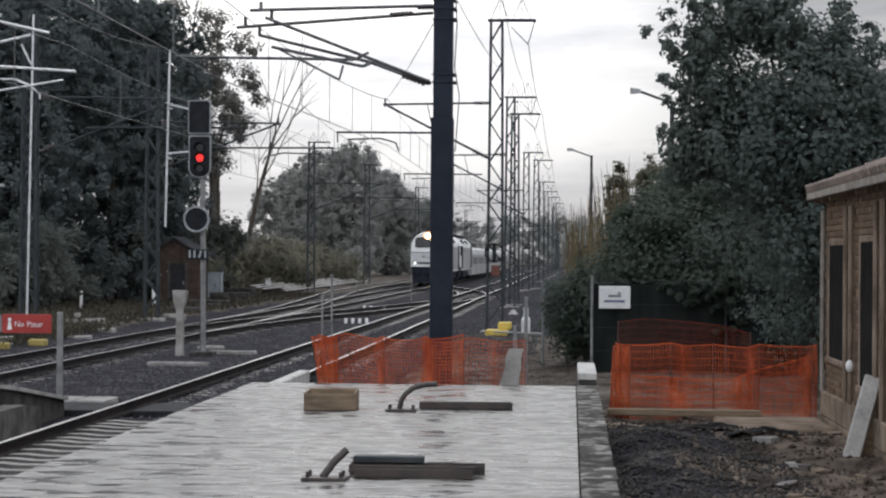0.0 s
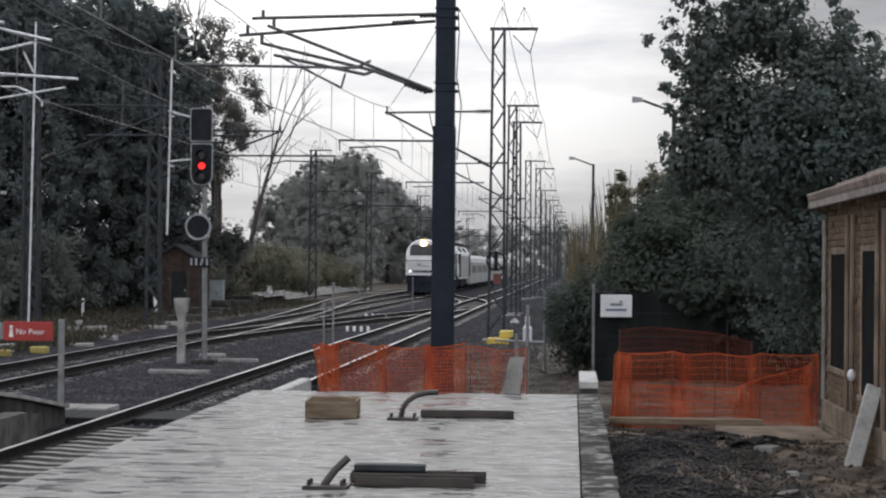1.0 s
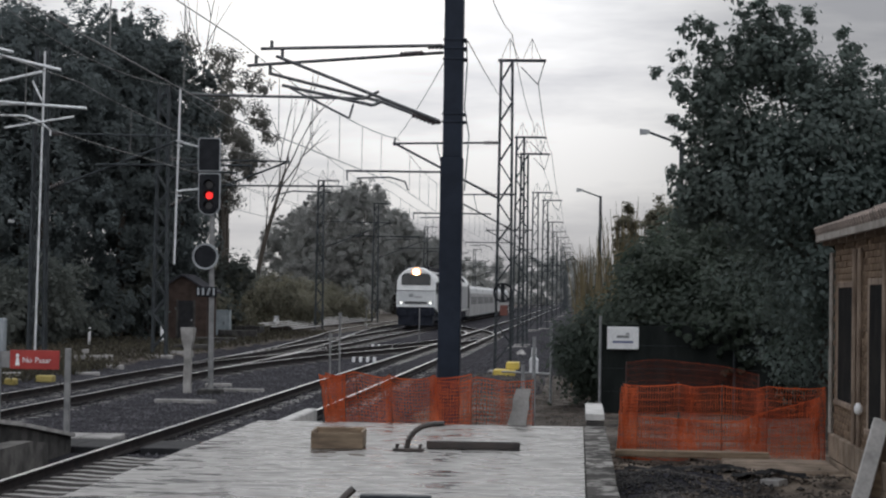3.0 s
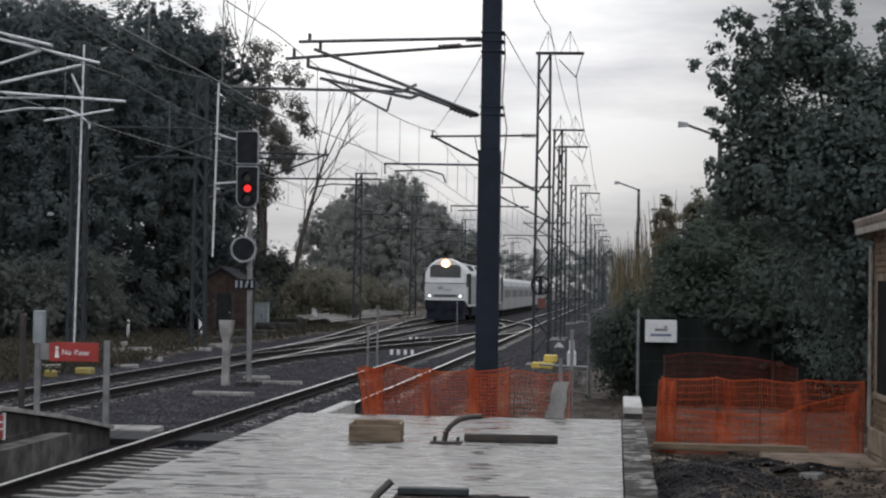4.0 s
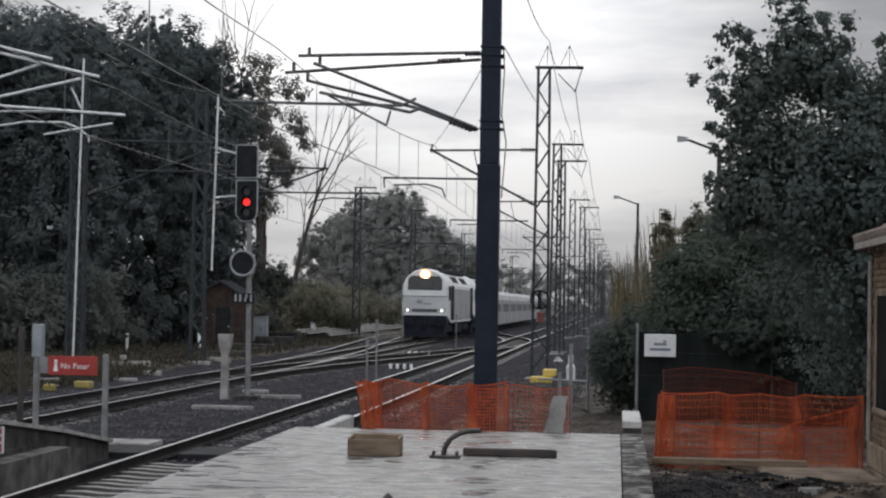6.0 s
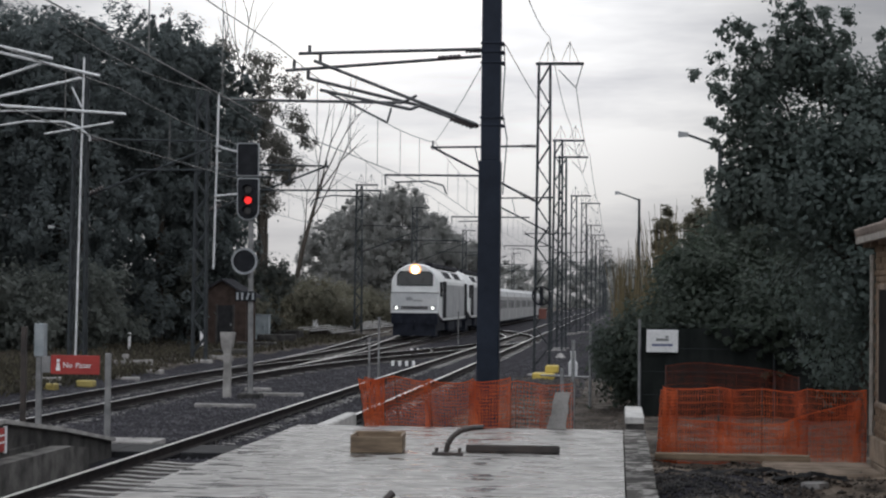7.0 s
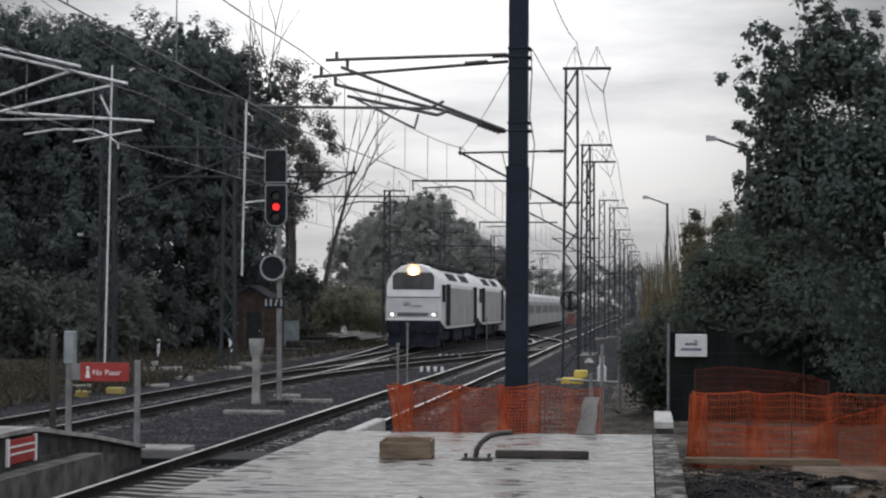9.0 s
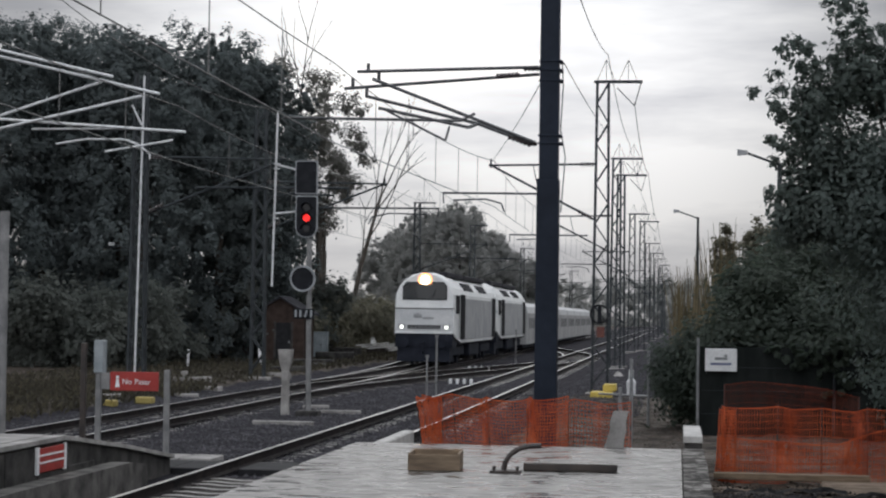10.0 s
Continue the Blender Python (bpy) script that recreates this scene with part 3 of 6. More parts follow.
def build_pole():
    pole = thing("catenary_pole", "dark blue-black steel catenary pole behind the platform end", "catenary pole", (-2.31, 35, 0))
    bm = bmesh.new()
    box(bm, (-0.17, -0.19, 4.8), (0.17, 0.19, 9.0), 0.012)
    part("upper_shaft", bm, DARK_STEEL, pole)
    bm = bmesh.new()
    box(bm, (-0.205, -0.2, -0.3), (0.19, 0.2, 4.8), 0.012)
    part("lower_shaft", bm, DARK_STEEL, pole)
    bm = bmesh.new()
    box(bm, (-0.5, -0.5, -0.5), (0.5, 0.5, -0.05), 0.04)
    part("foundation", bm, CONCRETE, pole)
    for z in (5.42, 5.56, 6.55, 6.74, 6.9):
        bm = bmesh.new()
        box(bm, (-0.19, -0.205, z), (0.235, 0.205, z + 0.03), 0.006)
        part("clamp", bm, DARK_STEEL, pole)
    bm = bmesh.new()
    pipe(bm, [(0.22, 0, 6.9), (0.24, 0, 6.5), (0.2, 0, 5.7), (0.29, 0, 5.2), (0.22, 0, 4.2)], 0.012, 5)
    part("earth_cable", bm, WIRE, pole)
    bracket = new("cantilever")
    bracket.parent = pole
    bracket.empty_display_size = 0.1
    tubes = {"top_tube": [[(-3.50, 6.73), (-0.2, 6.81)], [(-3.78, 6.45), (-0.2, 6.71)]],
             "strut": [[(-3.22, 6.60), (-0.28, 5.46)], [(-3.37, 6.31), (-1.34, 5.82), (-0.28, 5.43)], [(-3.10, 6.07), (-1.45, 5.72), (-1.25, 5.80)]],
             "registration_tube": [[(-4.85, 5.89), (-1.60, 5.84), (-1.34, 5.97)]],
             "steady_arm": [[(-2.95, 6.02), (-1.87, 5.48), (-1.80, 5.74)]],
             "hanger": [[(-3.30, 6.71), (-3.30, 6.88)], [(-3.14, 6.56), (-3.14, 6.74)], [(-3.58, 6.45), (-3.58, 6.61)], [(-3.36, 6.29), (-3.36, 6.46)]]}
    for k, (kind, rows) in enumerate(tubes.items()):
        for j, row in enumerate(rows):
            bm = bmesh.new()
            y = -0.12 + 0.24 * (j % 2)
            pipe(bm, [(a, y, b) for a, b in row], (0.030, 0.030, 0.026, 0.020, 0.032)[k], 8)
            part(kind, bm, CANT_STEEL, bracket)
    for a, z, up in ((-0.45, 6.80, 0.02), (-0.95, 6.66, 0.075), (-0.62, 5.58, -0.38), (-0.72, 5.56, -0.36)):
        bm = bmesh.new()
        for n in range(6):
            disc(bm, (a + 0.07 * n, 0.0, z + up * 0.07 * n), 0.05, 0.045, 10, "X")
        tube(bm, (a, 0, z), (a + 0.4, 0, z + up * 0.4), 0.03)
        part("insulator", bm, INSULATOR, bracket)
    return pole


build_pole()
for xx, yy in ((-2.4, 62), (-2.9, 93), (-3.26, 142), (-2.97, 197), (-2.6, 247), (-2.6, 296), (-2.6, 344), (-2.6, 392), (-2.6, 440)):
    lattice_mast("lattice_mast", "grey steel lattice catenary mast beside the track", xx, yy, 9.8 if yy < 90 else 9.9, 0.5, "lattice masts", -3.5)
lattice_mast("lattice_mast", "dark steel lattice mast close behind another in the row", -2.8, 97, 9.4, 0.46, "lattice masts", 0)
for xx, yy in ((-2.66, 149), (-2.78, 220), (-2.2, 268), (-2.2, 318), (-2.2, 370)):
    lattice_mast("lattice_mast", "slender steel lattice mast in the far row", xx, yy, 9.7, 0.46, "lattice masts", 0)
for xx, yy in ((-16.9, 60), (-15.4, 71), (-17.4, 130), (-17.0, 162), (-17.0, 215), (-17, 265), (-17, 315)):
    lattice_mast("lattice_mast", "dark steel lattice catenary mast at the wood's edge", xx, yy, 9.9, 0.5, "lattice masts", 4.6, feeder=yy > 100)


# ---- movement ----
START, SPEED, GAIN = 161.0, 6.58, 0.04  # metres, metres a second, half its growth a second


def run(t):
    """How far the train has come by t."""
    return SPEED * t + GAIN * t * t


def motions():
    train = [(loco_a, 0.0), (loco_b, 22.3)] + [(c, 45.0 + 12.7 * k) for k, c in enumerate(coaches)]
    for ob, back in train:
        walk(ob, [(t, pose(T2, START + back - run(t), 0)) for t in (0.0, 1.25, 2.5, 3.75, 5.0, 6.25, 7.5, 8.75, 10.0)])
    for wh in wheels_a + wheels_b:
        y = wh.location.y
        walk(wh, [(0.1 * k, pose(0, y, 0.53, math.degrees(run(0.1 * k) / 0.53))) for k in range(101)])


# ---- crossovers and sidings ----
def ease(a, b, y0, y1, y):
    return a + (b - a) * smoothstep(y0, y1, y)


def build_points(name, label, a, b, y0, y1, end):
    track = thing(name, label, "railway track", (0, 0, 0.004), kind="structure")
    ys = [y0 + (end - y0) * k / 40 for k in range(41)]
    for side in (-1, 1):
        ob = new("rail", rail_mesh([(ease(a, b, y0, y1, y) + side * GAUGE / 2, y) for y in ys], "rail"))
        ob.parent = track
    for k in range(int((y1 - y0) / 1.8)):
        y = y0 + 2 + 1.8 * k
        if y > y1:
            break
        ob = new("sleeper", SLEEPER_MESH)
        ob.parent = track
        ob.matrix_basis = pose(ease(a, b, y0, y1, y), y, -0.012)


build_points("crossover_1", "crossover rails that link the two lines", T2, T1, 56, 112, 112)
build_points("crossover_2", "far crossover rails that link the two lines", T1, T2, 118, 172, 172)
build_points("siding", "siding rails that branch off towards the wood", T2, -15.6, 66, 150, 420)


# ---- trackside ----
WOOD = mat("weathered_wood", (0.11, 0.078, 0.050), (0.23, 0.168, 0.11), 0.75, scale=3, fine=18, bump=0.4, stretch=(1, 6, 6), rnd=0.15)
POST_GREY = mat("grey_painted_post", (0.13, 0.131, 0.133), (0.23, 0.228, 0.226), 0.55, scale=4, fine=40, bump=0.08)
SIGN_RED = mat("red_sign_paint", (0.27, 0.024, 0.020), (0.36, 0.038, 0.030), 0.45, scale=4, fine=40, bump=0.03)
SIGN_WHITE = mat("white_sign_paint", (0.68, 0.68, 0.69), (0.78, 0.78, 0.78), 0.45, scale=4, fine=40, bump=0.03)
SIGN_BLUE = mat("blue_print", (0.10, 0.12, 0.22), (0.14, 0.16, 0.26), 0.5, scale=4, fine=40, bump=0)
SIGNAL_BLACK = mat("matt_black_board", (0.012, 0.013, 0.016), (0.022, 0.023, 0.027), 0.8, scale=4, fine=40, bump=0.05, spec=0.15)
SIGNAL_RIM = mat("pale_grey_rim", (0.22, 0.232, 0.245), (0.32, 0.335, 0.35), 0.5, scale=4, fine=40, bump=0.05)
SIGNAL_RED = glow("red_aspect", (1.0, 0.03, 0.025), 1.1)
LENS_OFF = mat("unlit_lens", (0.02, 0.02, 0.022), (0.03, 0.03, 0.033), 0.15, scale=4, fine=40, bump=0)
CABINET = mat("grey_blue_cabinet", (0.19, 0.22, 0.235), (0.29, 0.315, 0.33), 0.5, scale=3, fine=40, bump=0.05)
DULL_YELLOW = mat("dull_yellow", (0.26, 0.20, 0.05), (0.36, 0.29, 0.09), 0.7, scale=3, fine=30, bump=0.1)
YELLOW = mat("yellow_paint", (0.44, 0.32, 0.055), (0.60, 0.46, 0.10), 0.55, scale=3, fine=30, bump=0.1)
RUBBER = mat("black_rubber", (0.012, 0.012, 0.014), (0.024, 0.024, 0.026), 0.8, spec=0.2, scale=3, fine=30, bump=0.2)
RUST_STEEL = mat("dark_wet_steel", (0.022, 0.018, 0.017), (0.055, 0.042, 0.036), 0.4, scale=5, fine=40, bump=0.25, rough2=0.65)


def letters(words, size, material, parent, m, name="lettering"):
    cu = bpy.data.curves.new(name, "FONT")
    cu.body, cu.size, cu.extrude, cu.align_x, cu.align_y = words, size, 0.003, "CENTER", "CENTER"
    tmp = bpy.data.objects.new("tmp", cu)
    scene.collection.objects.link(tmp)
    me = bpy.data.meshes.new_from_object(tmp.evaluated_get(bpy.context.evaluated_depsgraph_get()))
    bpy.data.objects.remove(tmp)
    me.materials.append(material)
    ob = new(name, me)
    ob.parent = parent
    ob.matrix_basis = m
    return ob


def build_signal():
    sig = thing("railway_signal", "black railway signal showing a red light between the tracks", "railway signal", (-9.1, 48, 0))
    bm = bmesh.new()
    tube(bm, (0.0, 0, -0.3), (-0.05, 0.05, 4.2), 0.065, 10)
    part("post", bm, POST_GREY, sig)
    bm = bmesh.new()
    box(bm, (-0.28, -0.3, -0.4), (0.28, 0.3, -0.08), 0.03)
    part("foundation", bm, DARK_CONCRETE, sig)
    bm = bmesh.new()
    box(bm, (-0.10, 0.1, -0.1), (0.0, 0.2, 3.0))
    part("cable_duct", bm, RUBBER, sig)

    def board(name, x0, x1, z0, z1, rb, rt, y=-0.05):
        pts = []
        for cx, cz, r, a0 in ((x1 - rb, z0 + rb, rb, -90), (x1 - rt, z1 - rt, rt, 0), (x0 + rt, z1 - rt, rt, 90), (x0 + rb, z0 + rb, rb, 180)):
            for k in range(6):
                a = radians(a0 + 18 * k)
                pts.append((cx + r * math.cos(a), cz + r * math.sin(a)))
        mx, mz = (x0 + x1) / 2, (z0 + z1) / 2
        b1 = bmesh.new()
        loft(b1, [[(a, y, b) for a, b in pts], [(a, y + 0.05, b) for a, b in pts]])
        holder = part(name, b1, SIGNAL_RIM, sig, "pale rim round a black board")
        b2 = bmesh.new()
        sx, sz = 1 - 0.06 / (x1 - x0), 1 - 0.06 / (z1 - z0)
        loft(b2, [[(mx + (a - mx) * sx, y - 0.015, mz + (b - mz) * sz) for a, b in pts], [(mx + (a - mx) * sx, y + 0.01, mz + (b - mz) * sz) for a, b in pts]])
        part("face", b2, SIGNAL_BLACK, holder)
        return holder

    board("upper_board", -0.42, 0.15, 5.32, 6.16, 0.03, 0.06)
    lower = board("lower_board", -0.40, 0.16, 4.23, 5.28, 0.24, 0.05)
    for z, m in ((4.98, LENS_OFF), (4.72, SIGNAL_RED), (4.46, LENS_OFF)):
        bm = bmesh.new()
        disc(bm, (-0.11, -0.08, z), 0.09, 0.03, 18)
        part("lens", bm, m, lower, "lit red lens" if m is SIGNAL_RED else "unlit lens")
        bm = bmesh.new()
        for k in range(9):
            a0, a1 = radians(-10 + 22 * k), radians(12 + 22 * k)
            loft(bm, [[(-0.11 + 0.14 * math.cos(a), y, z + 0.14 * math.sin(a)) for a in (a0, a1)] + [(-0.11 + 0.13 * math.cos(a), y, z + 0.13 * math.sin(a)) for a in (a1, a0)] for y in (-0.22, -0.07)])
        part("hood", bm, SIGNAL_BLACK, lower)
    bm = bmesh.new()
    ring(bm, (-0.18, -0.09, 3.2), 0.33, 0.05, 0.05)
    round_board = part("round_board", bm, SIGNAL_RIM, sig, "pale ring round a black disc")
    bm = bmesh.new()
    disc(bm, (-0.18, -0.08, 3.2), 0.285, 0.04, 28)
    part("face", bm, SIGNAL_BLACK, round_board)
    bm = bmesh.new()
    box(bm, (-0.40, -0.1, 2.2), (0.12, -0.06, 2.45), 0.01)
    plate = part("number_plate", bm, SIGNAL_BLACK, sig, "black plate with pale marks")
    for k, a in enumerate((-0.34, -0.22, -0.08, 0.05)):
        bm = bmesh.new()
        box(bm, (a - 0.025, -0.112, 2.24), (a + 0.025, -0.1, 2.42), turn=Matrix.Rotation(0.3 if k == 2 else 0, 4, "Y"))
        part("bar", bm, SIGNAL_RIM, plate)
    bm = bmesh.new()  # slim pipe beside the boards, with its arms
    tube(bm, (-1.0, 0.1, 3.0), (-0.92, 0.1, 7.42), 0.028, 8)
    part("side_pipe", bm, GALV, sig, "slim pale galvanised pipe")
    for z0, z1 in ((6.08, 5.93), (4.83, 4.88)):
        bm = bmesh.new()
        tube(bm, (-0.98, 0.1, z0), (-0.4, 0.02, z1), 0.025)
        disc(bm, (-0.92, 0.1, z0), 0.09, 0.03, 10, "Z")
        disc(bm, (-0.92, 0.1, z0 - 0.12), 0.08, 0.03, 10, "Z")
        part("arm", bm, GALV, sig)


build_signal()


def build_island():
    isl = thing("island_platform", "dark concrete island platform that ramps down to the track", "platform", kind="structure")
    bm = bmesh.new()
    prof = ((-20, 0.70), (24.4, 0.70), (27.2, 0.41), (29.9, 0.08))
    loft(bm, [[(-10.05, y, z - 0.0), (-7.85, y, z), (-7.85, y, -0.4), (-10.05, y, -0.4)] for y, z in prof])
    part("slab", bm, DARK_CONCRETE, isl)
    bm = bmesh.new()
    loft(bm, [[(-10.0, y, 0.71), (-8.0, y, 0.71), (-8.0, y, 0.69), (-10.0, y, 0.69)] for y in (-20, 24.4)])
    part("paving", bm, CONCRETE, isl, "pale worn paving on top")
    bm = bmesh.new()
    loft(bm, [[(-7.98, y, z + 0.006), (-7.78, y, z + 0.006), (-7.78, y, z - 0.05), (-7.98, y, z - 0.05)] for y, z in prof])
    part("coping", bm, CONCRETE, isl, "pale concrete coping")
    for k in range(10):
        bm = bmesh.new()
        box(bm, (-7.85, 15.0 + k * 1.2, -0.35), (-7.81, 16.17 + k * 1.2, 0.62 if k < 7 else 0.62 - 0.14 * (k - 6) * 1.15), 0.01)
        part("face_panel", bm, DARK_CONCRETE, isl)
    bm = bmesh.new()
    loft(bm, [[(-7.72, y, z), (-7.42, y, z), (-7.42, y, -0.4), (-7.72, y, -0.4)] for y, z in ((14, 0.24), (26.2, 0.24), (27.0, 0.16), (27.1, -0.3))])
    solid("cable_trough", bm, TROUGH, "grey concrete cable trough beside the island platform", "cable trough")
    plq = thing("warning_plaque", "red and white warning plaque on the platform face", "sign", (-7.80, 23.82, 0.45))
    bm = bmesh.new()
    box(bm, (-0.01, -0.50, -0.15), (0.025, 0.50, 0.15), 0.004)
    part("plate", bm, SIGN_RED, plq)
    for y0, y1, z0, z1 in ((-0.58, -0.50, -0.17, 0.17), (0.50, 0.58, -0.17, 0.17), (-0.48, 0.48, -0.04, -0.015), (-0.48, 0.48, 0.05, 0.075)):
        bm = bmesh.new()
        box(bm, (0.0, y0, z0), (0.031, y1, z1))
        part("stripe", bm, SIGN_WHITE, plq)
    bm = bmesh.new()
    tube(bm, (0, 0, 0), (0, 0, 3.35), 0.075, 12, 0.07)
    box(bm, (-0.17, -0.17, -0.1), (0.17, 0.17, 0.03), 0.01)
    post = solid("steel_post", bm, POST_GREY, "pale grey round steel post on the ramp", "post", smooth=False)
    post.location = (-9.66, 27.2, 0.38)


build_island()


def build_red_sign():
    s = thing("warning_sign", "red board with white lettering between two grey posts", "sign", (-9.11, 32.3, 0))
    for x, top in ((-0.64, 1.28), (0.55, 1.33)):
        bm = bmesh.new()
        box(bm, (x - 0.045, -0.045, -0.3), (x + 0.045, 0.045, top), 0.008)
        part("post", bm, POST_GREY, s)
    bm = bmesh.new()
    box(bm, (-0.42, -0.075, 0.97), (0.42, -0.046, 1.29), 0.006)
    board = part("board", bm, SIGN_RED, s, "red painted board")
    bm = bmesh.new()
    box(bm, (-0.585, -0.06, 0.99), (-0.43, -0.03, 1.27), 0.006)
    part("end_plate", bm, POST_GREY, s)
    letters("No", 0.13, SIGN_WHITE, board, pose(-0.125, -0.078, 1.12, 90))
    letters("Pasar", 0.13, SIGN_WHITE, board, pose(0.145, -0.078, 1.12, 90))
    bm = bmesh.new()
    disc(bm, (-0.29, -0.078, 1.20), 0.03, 0.008, 12)
    loft(bm, [[(-0.33, y, 1.03), (-0.25, y, 1.03), (-0.27, y, 1.165), (-0.31, y, 1.165)] for y in (-0.082, -0.074)])
    part("symbol", bm, SIGN_WHITE, board)
    bm = bmesh.new()
    box(bm, (-0.80, -0.10, 1.26), (-0.63, 0.12, 1.82), 0.015)
    cab = solid("meter_box", bm, CABINET, "grey steel meter box mounted on the sign's post", "electrical box")
    cab.location = (-9.03, 32.34, 0)
    bm = bmesh.new()
    box(bm, (-0.03, -0.05, -0.3), (0.06, 0.05, 1.75), 0.01)
    p = solid("timber_post", bm, RUST_STEEL, "dark upright post beside the meter box", "post")
    p.location = (-10.25, 33.0, 0)
    for x in (-8.55, -7.98):
        bm = bmesh.new()
        box(bm, (x - 0.26, 32.0, -0.25), (x + 0.26, 33.0, -0.13), 0.015)
        solid("paving_slab", bm, CONCRETE, "pale concrete slab at the foot of the red sign", "slab", group="paving slabs")


build_red_sign()


def build_crossing():
    c = thing("foot_crossing", "black rubber foot crossing across the rails", "crossing", kind="structure")
    for x0, x1 in ((-10.1, -7.1), (-6.78, -5.32)):
        n = max(1, int((x1 - x0) / 0.7))
        for k in range(n):
            bm = bmesh.new()
            a, b = x0 + (x1 - x0) * k / n, x0 + (x1 - x0) * (k + 1) / n
            box(bm, (a + 0.008, 29.9, -0.3), (b - 0.008, 31.5, -0.12), 0.012)
            part("pad", bm, RUBBER, c)


build_crossing()


def build_marker_post():
    p = thing("marker_post", "weathered concrete marker post with a wider head", "post", (-9.75, 48.3, 0))
    bm = bmesh.new()
    loft(bm, [[(-w, -w, z), (w, -w, z), (w, w, z), (-w, w, z)] for w, z in ((0.095, -0.3), (0.085, 0.9), (0.14, 1.1), (0.17, 1.42))])
    part("shaft", bm, CONCRETE, p)
    c = thing("relay_cabinet", "pale blue-grey steel relay cabinet at the wood's edge", "cabinet", (-18.6, 101, -0.05))
    bm = bmesh.new()
    box(bm, (-0.42, -0.3, 0.0), (0.42, 0.3, 1.42), 0.02)
    part("body", bm, CABINET, c)
    bm = bmesh.new()
    box(bm, (-0.37, -0.325, 0.12), (0.22, -0.30, 1.34), 0.01)
    d = part("door", bm, CABINET, c)
    bm = bmesh.new()
    box(bm, (0.12, -0.35, 0.7), (0.15, -0.325, 0.85))
    part("handle", bm, RUBBER, d)
    bm = bmesh.new()
    box(bm, (-0.46, -0.34, 1.42), (0.46, 0.34, 1.47), 0.01)
    part("roof", bm, CABINET, c)


build_marker_post()

SMALL_WHITE = [(-8.37 + 0.26 * k, 72.5) for k in range(4)] + [(-9.65 + 0.3 * k, 91.2) for k in range(4)]
for x, y in SMALL_WHITE:
    bm = bmesh.new()
    box(bm, (x - 0.05, y - 0.1, -0.2), (x + 0.05, y + 0.1, -0.01), 0.015)
    solid("sleeper_marker", bm, SIGN_WHITE, "small white painted block on the sleeper ends", "marker", group="sleeper markers")
for x0, x1, y in ((-9.6, -8.2, 43.9), (-9.2, -8.0, 49.4), (-10.0, -9.3, 52.0)):
    bm = bmesh.new()
    box(bm, (x0, y - 0.12, -0.26), (x1, y + 0.12, -0.13), 0.02)
    solid("trough_lid", bm, CONCRETE, "grey concrete cable trough lid lying in the ballast", "lid", group="trough lids")
for x, y, h in ((-7.28, 57, 1.15), (-7.0, 57, 1.75), (-9.0, 110, 1.6), (-12.9, 118, 1.7)):
    bm = bmesh.new()
    tube(bm, (0, 0, -0.3), (0, 0, h), 0.03, 8)
    box(bm, (-0.05, -0.02, h - 0.06), (0.05, 0.02, h + 0.02))
    ob = solid("stake", bm, POST_GREY, "thin grey steel stake in the ballast", "stake", group="stakes")
    ob.location = (x, y, 0)


def build_rail_stack():
    rnd = random.Random(8)
    for k in range(5):
        x, z = -19.2 + 0.42 * k, 0.46 - 0.08 * k
        y0, y1 = 117 + rnd.uniform(-2, 4), 172 + rnd.uniform(-8, 8)
        bm = bmesh.new()
        loft(bm, [[(x + a - 0.4 * math.sin((y - 117) / 40), y, z + b) for a, b in ((-0.05, 0), (0.05, 0), (0.035, 0.07), (-0.035, 0.07))] for y in (y0, y0 + 12, y0 + 26, y0 + 40, y1)])
        solid("stacked_rail", bm, PALE_CONCRETE, "long pale rail lying in a stack beside the siding", "rail", group="stacked rails")
        for yy in (122, 142, 160):
            bm = bmesh.new()
            xx = x - 0.4 * math.sin((yy - 117) / 40)
            box(bm, (xx - 0.2, yy - 0.12, -0.15), (xx + 0.2, yy + 0.12, z), 0.02)
            solid("bearer", bm, RUST_STEEL, "dark bearer under the stacked rails", "bearer", group="bearers")
    for x, y, w, h in ((-17.2, 92, 1.9, 0.28), (-19.4, 96, 1.4, 0.5), (-16.4, 88, 0.9, 0.2), (-17.6, 100, 2.0, 0.5), (-18.4, 108, 1.6, 0.6)):
        bm = bmesh.new()
        box(bm, (x - w / 2, y - 0.4, -0.15), (x + w / 2, y + 0.4, h - 0.1), 0.04, turn=Matrix.Rotation(rnd.uniform(-0.2, 0.2), 4, "Z"))
        solid("concrete_block", bm, DARK_CONCRETE, "dark weathered concrete block dumped beside the siding", "block", group="dumped blocks")
    for x, y in ((-14.75, 50.0), (-14.35, 52.2)):
        bm = bmesh.new()
        box(bm, (x - 0.32, y - 0.2, -0.2), (x + 0.14, y + 0.2, -0.01), 0.03)
        solid("point_motor", bm, DULL_YELLOW, "low yellow box beside the far track", "box", group="yellow boxes")


build_rail_stack()


